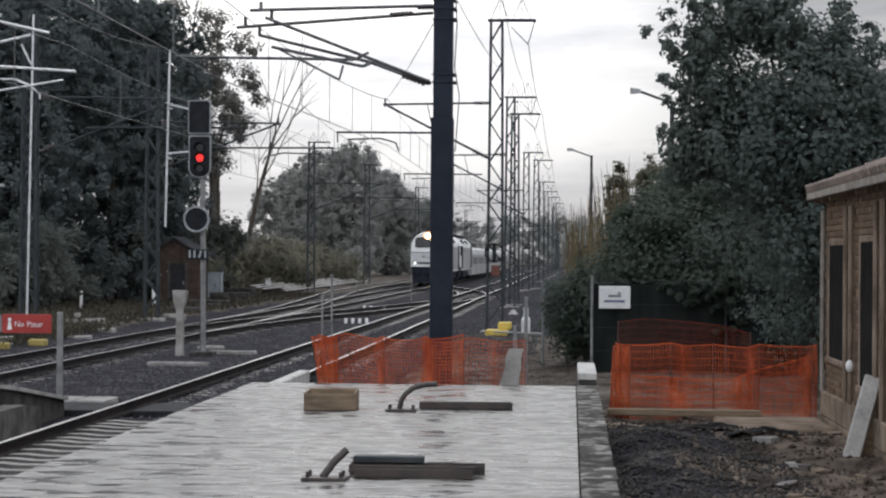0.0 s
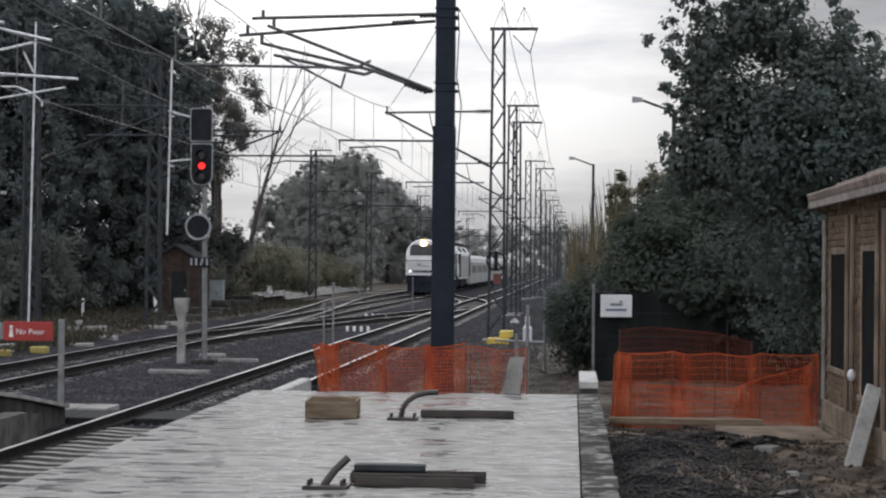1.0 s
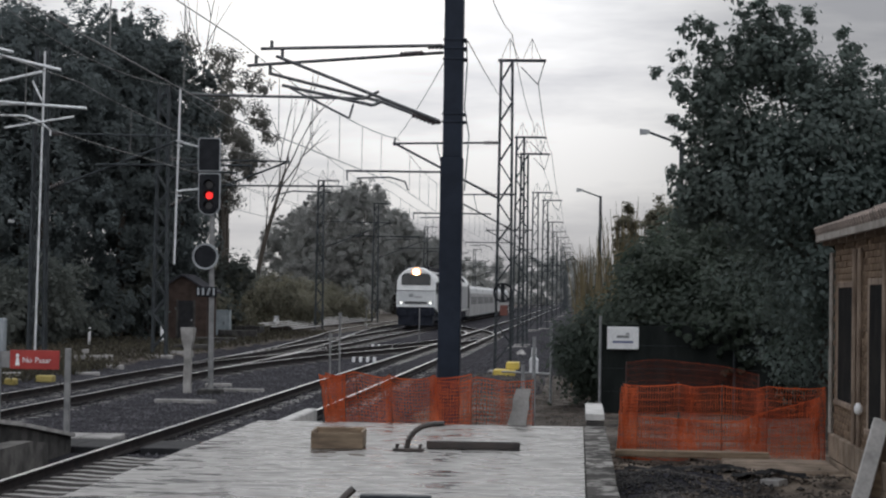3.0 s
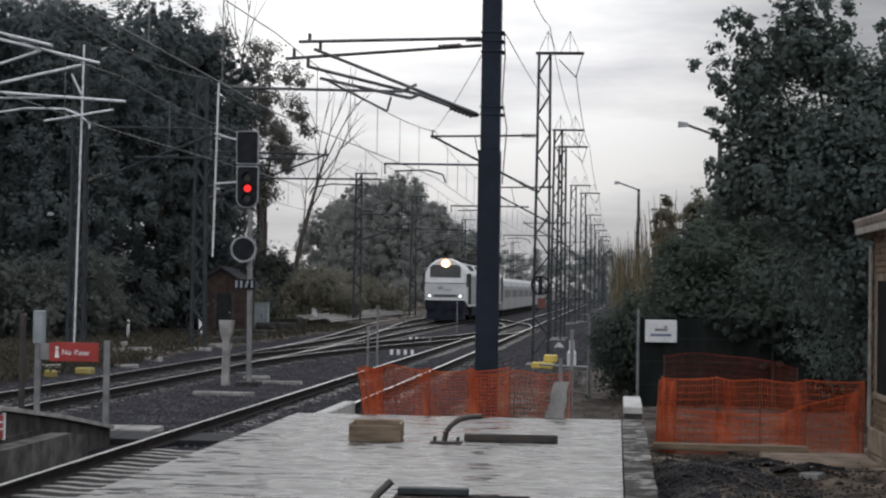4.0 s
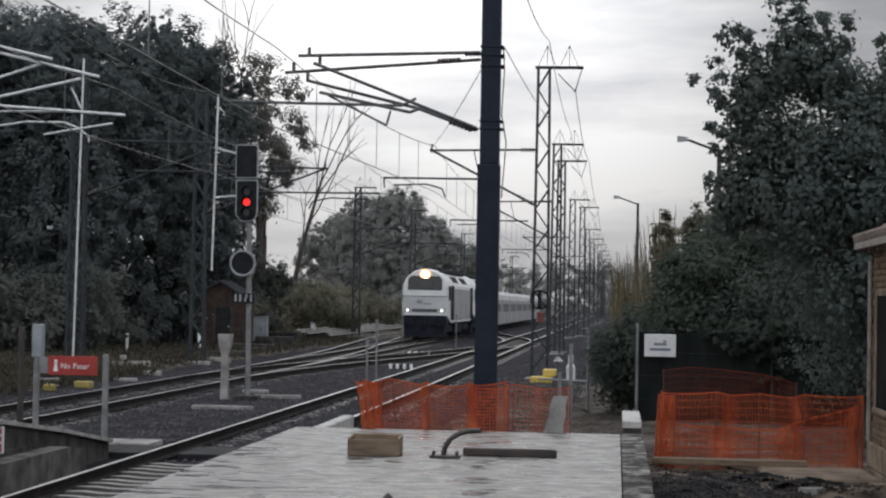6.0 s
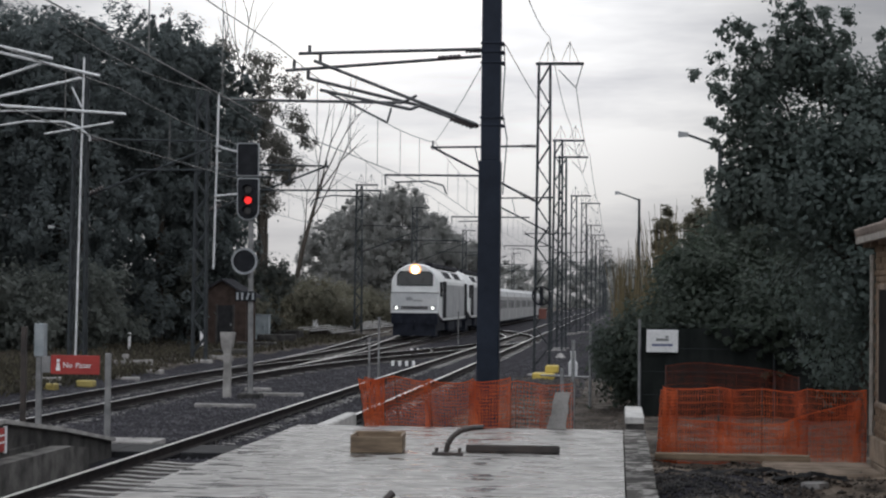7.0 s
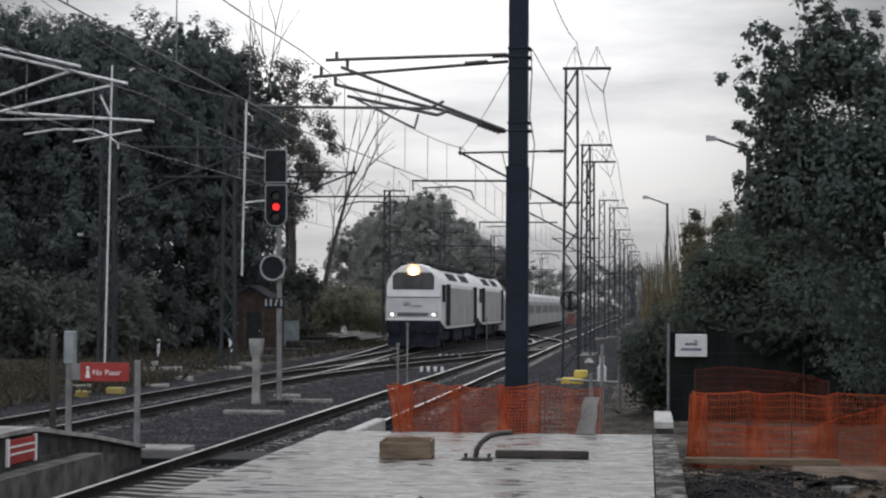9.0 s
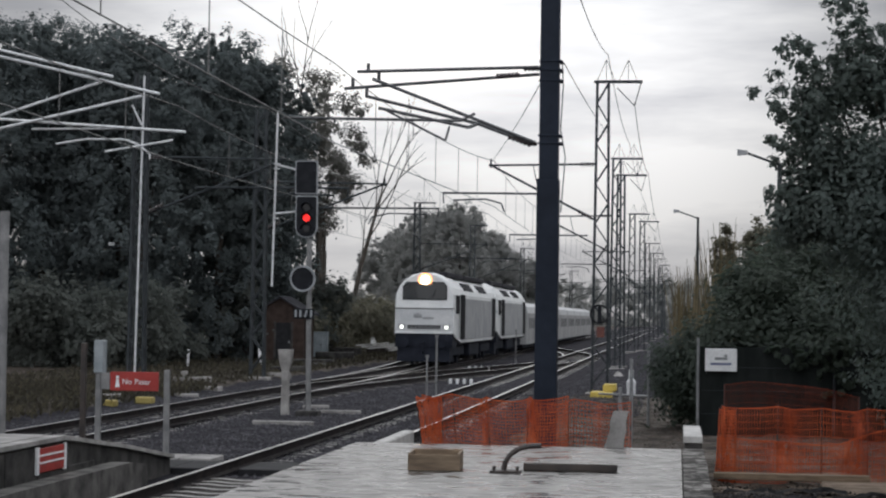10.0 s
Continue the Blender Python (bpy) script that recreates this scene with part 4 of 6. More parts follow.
def build_hut():
    """Small gabled brick hut half hidden at the wood's edge."""
    hut = thing("brick_hut", "small dark brick hut with a pitched roof beside the wood", "hut", (-19.25, 95, -0.05))
    bm = bmesh.new()
    front = [(-0.95, -0.2), (0.95, -0.2), (0.95, 2.45), (-0.25, 3.15), (-0.95, 2.75)]
    loft(bm, [[(a, y, b) for a, b in front] for y in (0.0, 2.6)])
    part("wall", bm, HUT_BRICK, hut, "dark red brick wall")
    for a, b in (((-1.15, 2.62), (-0.25, 3.17)), ((-0.25, 3.17), (1.2, 2.32))):
        bm = bmesh.new()
        loft(bm, [[(x, y, z + dz) for x, z, dz in ((a[0], a[1], 0.0), (b[0], b[1], 0.0), (b[0], b[1], 0.10), (a[0], a[1], 0.10))] for y in (-0.2, 2.8)])
        part("roof", bm, ROOF_DARK, hut, "dark roof slope")
    bm = bmesh.new()
    box(bm, (-0.45, -0.03, -0.1), (0.3, 0.02, 1.95), 0.01)
    door = part("door", bm, RUBBER, hut, "dark closed door")
    bm = bmesh.new()
    box(bm, (0.2, -0.06, 0.95), (0.25, -0.03, 1.05))
    part("handle", bm, DULL_GALV, door)
    for x in (-0.50, 0.35):
        bm = bmesh.new()
        box(bm, (x - 0.05, -0.045, -0.1), (x + 0.05, 0.0, 2.0), 0.008)
        part("jamb", bm, DARK_CONCRETE, hut)


HUT_BRICK = mat("dark_hut_brick", (0.034, 0.025, 0.022), (0.062, 0.044, 0.037), 0.9, spec=0.1, scale=3, fine=14, bump=0.6, dist=0.02)
build_hut()


def build_verge_litter():
    rnd = random.Random(14)
    for x, y, w, d, h, m, what in ((-21.6, 85, 0.12, 0.12, 0.75, SIGN_WHITE, "short white marker post in the dark verge"), (-17.9, 70, 0.2, 0.2, 0.25, CONCRETE, "small grey concrete marker on the verge"),
                                   (-15.0, 61.5, 1.0, 0.35, 0.1, CONCRETE, "pale concrete slab lying beside the track"), (-14.6, 57, 0.9, 0.3, 0.08, CONCRETE, "grey slab lying beside the track"),
                                   (-16.6, 66, 1.3, 0.4, 0.18, CONCRETE, "grey sleeper end lying on the verge"), (-15.6, 52, 1.1, 0.3, 0.12, CONCRETE, "grey broken sleeper on the verge"),
                                   (-16.0, 80, 1.5, 0.5, 0.2, DARK_CONCRETE, "dark broken slab on the verge"), (-19.4, 90, 0.14, 0.14, 0.8, SIGN_WHITE, "short white post in the verge"),
                                   (-15.2, 74, 0.9, 0.4, 0.14, CONCRETE, "grey slab lying near the siding"), (-20.0, 128, 0.3, 0.3, 0.9, SIGN_WHITE, "white marker post beside the stacked rails")):
        bm = bmesh.new()
        box(bm, (-w / 2, -d / 2, -0.2), (w / 2, d / 2, h), 0.02)
        ob = solid("verge_block", bm, m, what, "block", group="verge litter")
        ob.matrix_basis = pose(x, y, ground_z(x, y), rnd.uniform(-3, 3), rnd.uniform(-3, 3), rnd.uniform(-25, 25))


build_verge_litter()


# ---- near bracket over the far track ----
def build_left_brackets():
    mast = lattice_mast("lattice_mast", "steel lattice catenary mast with bright tubular brackets", -17.3, 46, 9.6, 0.5, "lattice masts", 0, False)
    br = new("cantilever")
    br.parent = mast
    rows = ([(-17.2, 8.82), (-13.62, 8.00)], [(-17.2, 8.67), (-12.48, 7.59)], [(-17.2, 6.84), (-13.97, 7.90)], [(-17.2, 6.56), (-12.90, 7.53)],
            [(-17.2, 7.02), (-11.83, 6.67)], [(-15.7, 6.74), (-13.2, 6.76)], [(-13.79, 6.18), (-12.11, 6.46)], [(-13.16, 7.32), (-12.92, 6.84)],
            [(-15.07, 6.38), (-14.3, 6.50), (-13.35, 6.49), (-13.0, 6.36), (-12.73, 6.14), (-12.73, 6.02)])
    kinds = ("top_tube", "top_tube", "strut", "strut", "registration_tube", "registration_tube", "steady_arm", "hanger", "steady_arm")
    for k, (row, kind) in enumerate(zip(rows, kinds)):
        bm = bmesh.new()
        pipe(bm, [(a + 17.3, -0.2 + 0.1 * (k % 3), b) for a, b in row], 0.036 if k < 5 else 0.026, 8)
        part(kind, bm, GALV, br, "bright galvanised tube")
    bm = bmesh.new()
    tube(bm, (-0.1, 0, -0.1), (0.04, 0, 9.75), 0.035, 8)
    pipe_ob = solid("down_pipe", bm, GALV, "slim pale galvanised pipe beside the lattice mast", "pipe")
    pipe_ob.location = (-16.75, 59.6, 0)


build_left_brackets()


# ---- wires ----
def wire(name, points, r, label, sag=0.0):
    cu = bpy.data.curves.new(name, "CURVE")
    cu.dimensions, cu.bevel_depth, cu.bevel_resolution = "3D", r, 0
    line = [Vector(points[0])]
    for p, q in zip(points, points[1:]):
        n = 8 if sag else 1
        for k in range(1, n + 1):
            f = k / n
            line.append(Vector(p).lerp(Vector(q), f) - Vector((0, 0, sag * 4 * f * (1 - f))))
    sp = cu.splines.new("POLY")
    sp.points.add(len(line) - 1)
    for k, c in enumerate(line):
        sp.points[k].co = (*c, 1)
    tmp = bpy.data.objects.new("tmp", cu)
    scene.collection.objects.link(tmp)
    me = bpy.data.meshes.new_from_object(tmp.evaluated_get(bpy.context.evaluated_depsgraph_get()))
    bpy.data.objects.remove(tmp)
    me.materials.append(WIRE)
    return tagged(new(name, me), label, "overhead wire", "overhead wires")


def catenary(x, ys, supports, drop, sag, label):
    """Carrier with a shallow sag, contact wire drop metres under its supports, droppers between them."""
    zig = [0.2 * (-1) ** k for k in range(len(ys))]
    line = wire("overhead_wire", [(x + z, y, h) for y, z, h in zip(ys, zig, supports)], 0.012, label, sag)
    c = wire("contact_wire", [(x + z, y, h - drop) for y, z, h in zip(ys, zig, supports)], 0.012, label)
    del c["label"], c["category"], c["group"]
    c.parent = line
    for k in range(len(ys) - 1):
        n = max(3, int((ys[k + 1] - ys[k]) / 4.5))
        if ys[k] > 160:
            break
        for j in range(1, n):
            f = j / n
            y, xx = ys[k] + (ys[k + 1] - ys[k]) * f, x + zig[k] + (zig[k + 1] - zig[k]) * f
            h = supports[k] + (supports[k + 1] - supports[k]) * f
            bm = bmesh.new()
            tube(bm, (xx, y, h - drop), (xx, y, h - sag * 4 * f * (1 - f)), 0.010, 4)
            part("dropper", bm, WIRE, line)


catenary(T1, (-5, 35, 62, 93, 142, 197, 247, 296, 344, 440), (6.9, 6.9, 7.3, 7.35, 7.35, 7.35, 7.35, 7.35, 7.35, 7.35), 1.45, 0.28, "thin dark catenary wires above the platform track")
catenary(T2, (8, 46, 71, 130, 162, 215, 265, 315, 420), (7.3, 7.3, 7.35, 7.35, 7.35, 7.35, 7.35, 7.35, 7.35), 1.35, 0.3, "thin dark catenary wires above the train's track")
catenary(-8.9, (62, 93, 142, 197, 247), (7.2, 7.3, 7.3, 7.3, 7.3), 1.3, 0.3, "thin dark catenary wires above the crossover")
catenary(-15.3, (71, 130, 162, 215, 265), (7.3, 7.35, 7.35, 7.35, 7.35), 1.3, 0.3, "thin dark catenary wires above the siding")
wire("feeder_wire", [(-15.0, 5, 9.9), (-15.0, 46, 9.9), (-15.2, 71, 9.95), (-16.8, 130, 10.0), (-16.6, 215, 10)], 0.013, "thin feeder wire along the wood's edge", 0.5)
wire("feeder_wire", [(-2.2, -5, 9.6), (-2.2, 35, 9.4), (-2.25, 62, 10.7), (-2.3, 92, 10.6), (-2.3, 140, 10.6), (-2.3, 190, 10.6), (-2.3, 286, 10.6)], 0.013, "thin feeder wire over the mast tops", 0.4)
wire("feeder_wire", [(-1.4, 62, 9.18), (-1.4, 92, 9.18), (-1.4, 140, 9.18), (-1.4, 190, 9.18), (-1.4, 238, 9.18), (-1.4, 334, 9.18)], 0.013, "thin feeder wire hung from the mast arms", 0.5)
wire("earth_wire", [(-2.06, 35, 6.9), (-2.15, 62, 8.1)], 0.010, "thin earth wire between the poles", 0.1)
wire("stay_wire", [(-2.5, 35.2, 6.55), (-6.0, 62, 7.2)], 0.009, "thin stay wire from the pole to the next bracket", 0.1)

ring_thing = thing("speed_sign", "round black-rimmed sign hung on the lattice mast", "sign", (-2.42, 61.75, 2.45))
bm = bmesh.new()
ring(bm, (0, 0, 0), 0.31, 0.055, 0.04)
part("rim", bm, SIGNAL_BLACK, ring_thing)
bm = bmesh.new()
box(bm, (-0.06, -0.02, -0.27), (0.06, 0.0, 0.27))
part("bar", bm, SIGNAL_BLACK, ring_thing)
bm = bmesh.new()
box(bm, (-0.12, 61.68, 1.72), (0.12, 61.72, 2.05), 0.01)
ob = solid("small_sign", bm, mat("faded_red", (0.10, 0.032, 0.025), (0.15, 0.05, 0.036), 0.6, scale=5, fine=40, bump=0.05), "faded red plate on the lattice mast", "sign")
ob.location = (-2.38, 0, 0)


# ---- platform clutter ----
def build_crate():
    c = thing("wooden_crate", "open weathered wooden crate on the wet platform", "crate", (-2.50, 20.42, PLAT_Z + 0.004), 3)
    for name, lo, hi in (("front_board", (-0.27, -0.32, 0), (0.27, -0.295, 0.165)), ("back_board", (-0.27, 0.295, 0), (0.27, 0.32, 0.185)),
                         ("side_board", (-0.27, -0.294, 0), (-0.245, 0.294, 0.18)), ("side_board", (0.245, -0.294, 0), (0.27, 0.294, 0.18)), ("bottom", (-0.244, -0.294, 0.0), (0.244, 0.294, 0.02))):
        bm = bmesh.new()
        box(bm, lo, hi, 0.004)
        part(name, bm, WOOD, c)


build_crate()


def build_anchor(at, rz, bend, label):
    a = thing("steel_anchor", label, "anchor plate", at, rz)
    bm = bmesh.new()
    box(bm, (-0.16, -0.10, 0), (0.16, 0.10, 0.025), 0.004)
    plate = part("base_plate", bm, RUST_STEEL, a)
    for x, y in ((-0.12, -0.06), (0.12, -0.06), (-0.12, 0.06), (0.12, 0.06)):
        bm = bmesh.new()
        tube(bm, (x, y, 0.02), (x, y, 0.065), 0.014, 6)
        part("bolt", bm, RUST_STEEL, plate)
    bm = bmesh.new()
    pipe(bm, bend, 0.028, 8)
    part("bent_bar", bm, RUST_STEEL, a, "bent dark steel bar")


def build_beam(at, rz, ln, label, second):
    b = thing("steel_beam", label, "steel beam", at, rz)
    bm = bmesh.new()
    for y0, y1, z0, z1 in ((-0.10, 0.10, 0.0, 0.012), (-0.10, -0.088, 0.012, 0.065), (0.088, 0.10, 0.012, 0.065)):
        box(bm, (0, y0, z0), (ln, y1, z1), 0.002)
    part("channel", bm, RUST_STEEL, b)
    if second:
        bm = bmesh.new()
        box(bm, (0.02, 0.02, 0.066), (ln * 0.55, 0.14, 0.115), 0.006)
        part("top_plate", bm, LATTICE, b, "dark grey flat bar on top")


build_anchor((-1.74, 20.15, PLAT_Z), 0, [(-0.02, 0, 0.02), (0.0, 0, 0.12), (0.05, 0.02, 0.19), (0.13, 0.03, 0.245), (0.24, 0.05, 0.275), (0.36, 0.06, 0.28)], "dark anchor plate with a curved bar on the platform")
build_beam((-1.58, 20.5, PLAT_Z + 0.006), 3, 0.98, "dark wet steel channel lying on the platform", False)
build_anchor((-1.74, 13.86, PLAT_Z), -2, [(-0.02, 0, 0.02), (0.05, 0.05, 0.12), (0.14, 0.1, 0.21)], "dark anchor plate with a leaning bar on the platform")
build_beam((-1.62, 14.35, PLAT_Z + 0.006), 2, 1.0, "two dark wet steel channels lying on the platform", True)
build_beam((-1.55, 14.1, PLAT_Z + 0.006), -1, 0.86, "dark wet steel channel beside the anchor plate", False)


# ---- orange nets ----
ORANGE = mat("orange_plastic_net", (0.37, 0.060, 0.018), (0.50, 0.105, 0.030), 0.6, spec=0.2, scale=2, fine=20, bump=0.0, rnd=0.12, island=True)

# darker, redder copy of the net colour for the net heaped behind
DARK_NET = mat("dark_red_net", (0.13, 0.026, 0.014), (0.20, 0.045, 0.022), 0.7, spec=0.15, scale=2, fine=20, bump=0.0, rnd=0.15, island=True)


def build_net(name, label, x0, x1, y0, y1, low, high, seed, sag=0.02, lean=0.0, stakes=3, cell=(0.024, 0.042), bar=0.0098, dome=0.0, rise=0.0, gather=0.0, paint=None):
    """Extruded plastic barrier net: thin crossing strips that sag between stakes."""
    net = thing(name, label, "barrier net", group="orange barrier nets")
    nx, nz = int((x1 - x0) / cell[0]), int((high - low) / cell[1])

    def at(u, v):
        wob = 0.09 * noise.noise((u * 5 + seed, v * 2, seed)) + 0.05 * noise.noise((u * 26, v * 0.6, seed + 7)) * (0.4 + v) + 0.02 * noise.noise((u * 17, v * 5, seed + 3))
        top = high - sag * 4 * ((u * stakes) % 1) * (1 - (u * stakes) % 1) + 0.04 * noise.noise((u * 2.5, seed, 0)) - dome * (u - 0.3) ** 2 + rise * smoothstep(0.45, 1.0, u)
        x = x0 + (x1 - x0) * (u + gather * math.sin(u * 18.8 + seed)) + lean * (1 - v) * (1 - u) + 0.012 * noise.noise((u * 40, v * 12, seed))
        return Vector((x, y0 + (y1 - y0) * u + wob, low + (top - low) * v))

    verts, faces = [], []

    def strip(pts, off):
        b = len(verts)
        for p in pts:
            verts.extend((p - off, p + off))
        for k in range(len(pts) - 1):
            faces.append((b + 2 * k, b + 2 * k + 2, b + 2 * k + 3, b + 2 * k + 1))

    for i in range(nx + 1):
        strip([at(i / nx, j / nz) for j in range(nz + 1)], Vector((bar / 2, 0, 0)))
    for j in range(nz + 1):
        wide = 2.2 if j in (0, nz) else 1.0
        strip([at(i / nx, j / nz) + Vector((0, 0.002, 0)) for i in range(0, nx + 1)], Vector((0, 0, bar / 2 * wide)))
    ob = new("net", raw("net", verts, faces, paint or ORANGE))
    ob.parent = net
    tagged(ob, kind="stuff")
    for k in range(stakes + 1):
        p = at(k / stakes, 0.0)
        q = at(k / stakes, 1.0)
        bm = bmesh.new()
        tube(bm, (p.x, p.y + 0.05, low - 0.25), (q.x, q.y + 0.04, q.z + 0.02), 0.008, 6)
        part("stake", bm, RUST_STEEL, net)
    return net


build_net("barrier_net", "orange plastic barrier net across the platform end", -3.30, -1.42, 24.95, 25.0, 0.05, 1.29, 1, lean=0.22, stakes=4, sag=0.05, bar=0.0072, gather=0.035)
build_net("barrier_net", "orange plastic barrier net sagging behind the platform end", -1.95, -0.62, 25.3, 25.6, 0.0, 1.24, 2, stakes=2, sag=0.05, cell=(0.030, 0.050), bar=0.0058, gather=0.03)
build_net("barrier_net", "bunched end of an orange barrier net", -3.32, -2.98, 24.88, 24.9, 0.05, 1.27, 6, lean=0.2, stakes=1, cell=(0.018, 0.042), bar=0.0085)
build_net("barrier_net", "orange plastic barrier net between the kerb and the shed", 0.56, 3.06, 24.55, 24.6, 0.30, 1.24, 3, stakes=4, sag=0.03, cell=(0.022, 0.085), bar=0.0058, gather=0.03)
build_net("barrier_net", "doubled lower fold of orange barrier net", 0.58, 3.04, 24.48, 24.5, 0.30, 0.86, 4, stakes=1, sag=0.07, cell=(0.022, 0.085), bar=0.0075, rise=0.24, gather=0.025)
build_net("barrier_net", "bunched edge of orange barrier net beside the kerb", 0.54, 0.74, 24.44, 24.46, 0.32, 1.20, 7, stakes=1, cell=(0.016, 0.042), bar=0.0085, lean=-0.05)
build_net("barrier_net", "slack dark orange net heaped behind the first", 0.66, 2.5, 27.0, 27.3, 0.35, 1.45, 5, stakes=1, cell=(0.026, 0.09), sag=0.0, bar=0.0040, dome=0.35, paint=DARK_NET)


# ---- yard side ----
def build_fence_sign():
    f = thing("fence", "thin grey wire fence in front of the dark bushes", "fence", (0.42, 38.2, 0.1))
    for x in (0, 2.6, 5.2):
        bm = bmesh.new()
        tube(bm, (x, 0, -0.2), (x, 0, 1.86), 0.027, 8)
        part("post", bm, DULL_GALV if x == 0 else LATTICE, f)
    for z in (0.4, 0.85, 1.3, 1.76):
        bm = bmesh.new()
        tube(bm, (0, 0, z), (5.2, 0, z), 0.004, 5)
        part("wire", bm, LATTICE, f)
    verts, faces = [], []  # shade cloth laced to the wires, in loose folds
    for i in range(105):
        for j in range(9):
            u, v = i * 0.05, j / 8
            y = 0.05 + 0.03 * noise.noise((u * 2.6, v * 1.5, 3)) + 0.012 * noise.noise((u * 9, v * 3, 8))
            verts.append((u, y, -0.08 + (1.78 - 0.03 * noise.noise((u * 1.7, 0, 5)) - 0.10 * max(0, u - 2.6)) * v))
    for i in range(104):
        for j in range(8):
            k = i * 9 + j
            faces.append((k, k + 9, k + 10, k + 1))
    cloth = new("shade_cloth", raw("shade_cloth", verts, faces, mat("green_shade_cloth", (0.009, 0.0115, 0.011), (0.020, 0.023, 0.022), 0.9, spec=0.15, scale=1.4, fine=30, bump=0.3, stretch=(2, 1, 0.6))))
    cloth.parent = f
    tagged(cloth, "dark green woven shade cloth")
    s = thing("notice_board", "white notice board with blue print on the fence", "sign", (0.86, 38.18, 1.54))
    bm = bmesh.new()
    box(bm, (-0.305, -0.012, -0.22), (0.305, 0.012, 0.22), 0.008)
    part("board", bm, SIGN_WHITE, s)
    for x0, x1, z0, z1 in ((-0.20, 0.20, -0.10, -0.055), (-0.12, 0.12, 0.0, 0.05), (0.06, 0.12, 0.06, 0.10)):
        bm = bmesh.new()
        box(bm, (x0, -0.016, z0), (x1, -0.012, z1))
        part("print", bm, SIGN_BLUE if z0 < 0 else DULL_GALV, s)
    for x, y, h in ((-0.77, 34.0, 1.62), (-0.60, 43.0, 1.75), (-0.86, 30.5, 1.25)):
        bm = bmesh.new()
        tube(bm, (0, 0, -0.35), (0, 0, h), 0.03, 8)
        ob = solid("fence_post", bm, DULL_GALV, "thin grey steel fence post standing in the dirt", "post", group="loose fence posts")
        ob.location = (x, y, 0)
    bm = bmesh.new()
    tube(bm, (-2.3, 59.0, 0.05), (-0.55, 43.0, 0.62), 0.03, 6)
    solid("rail_bar", bm, DULL_GALV, "grey pipe leaning across the fence posts", "pipe")


build_fence_sign()


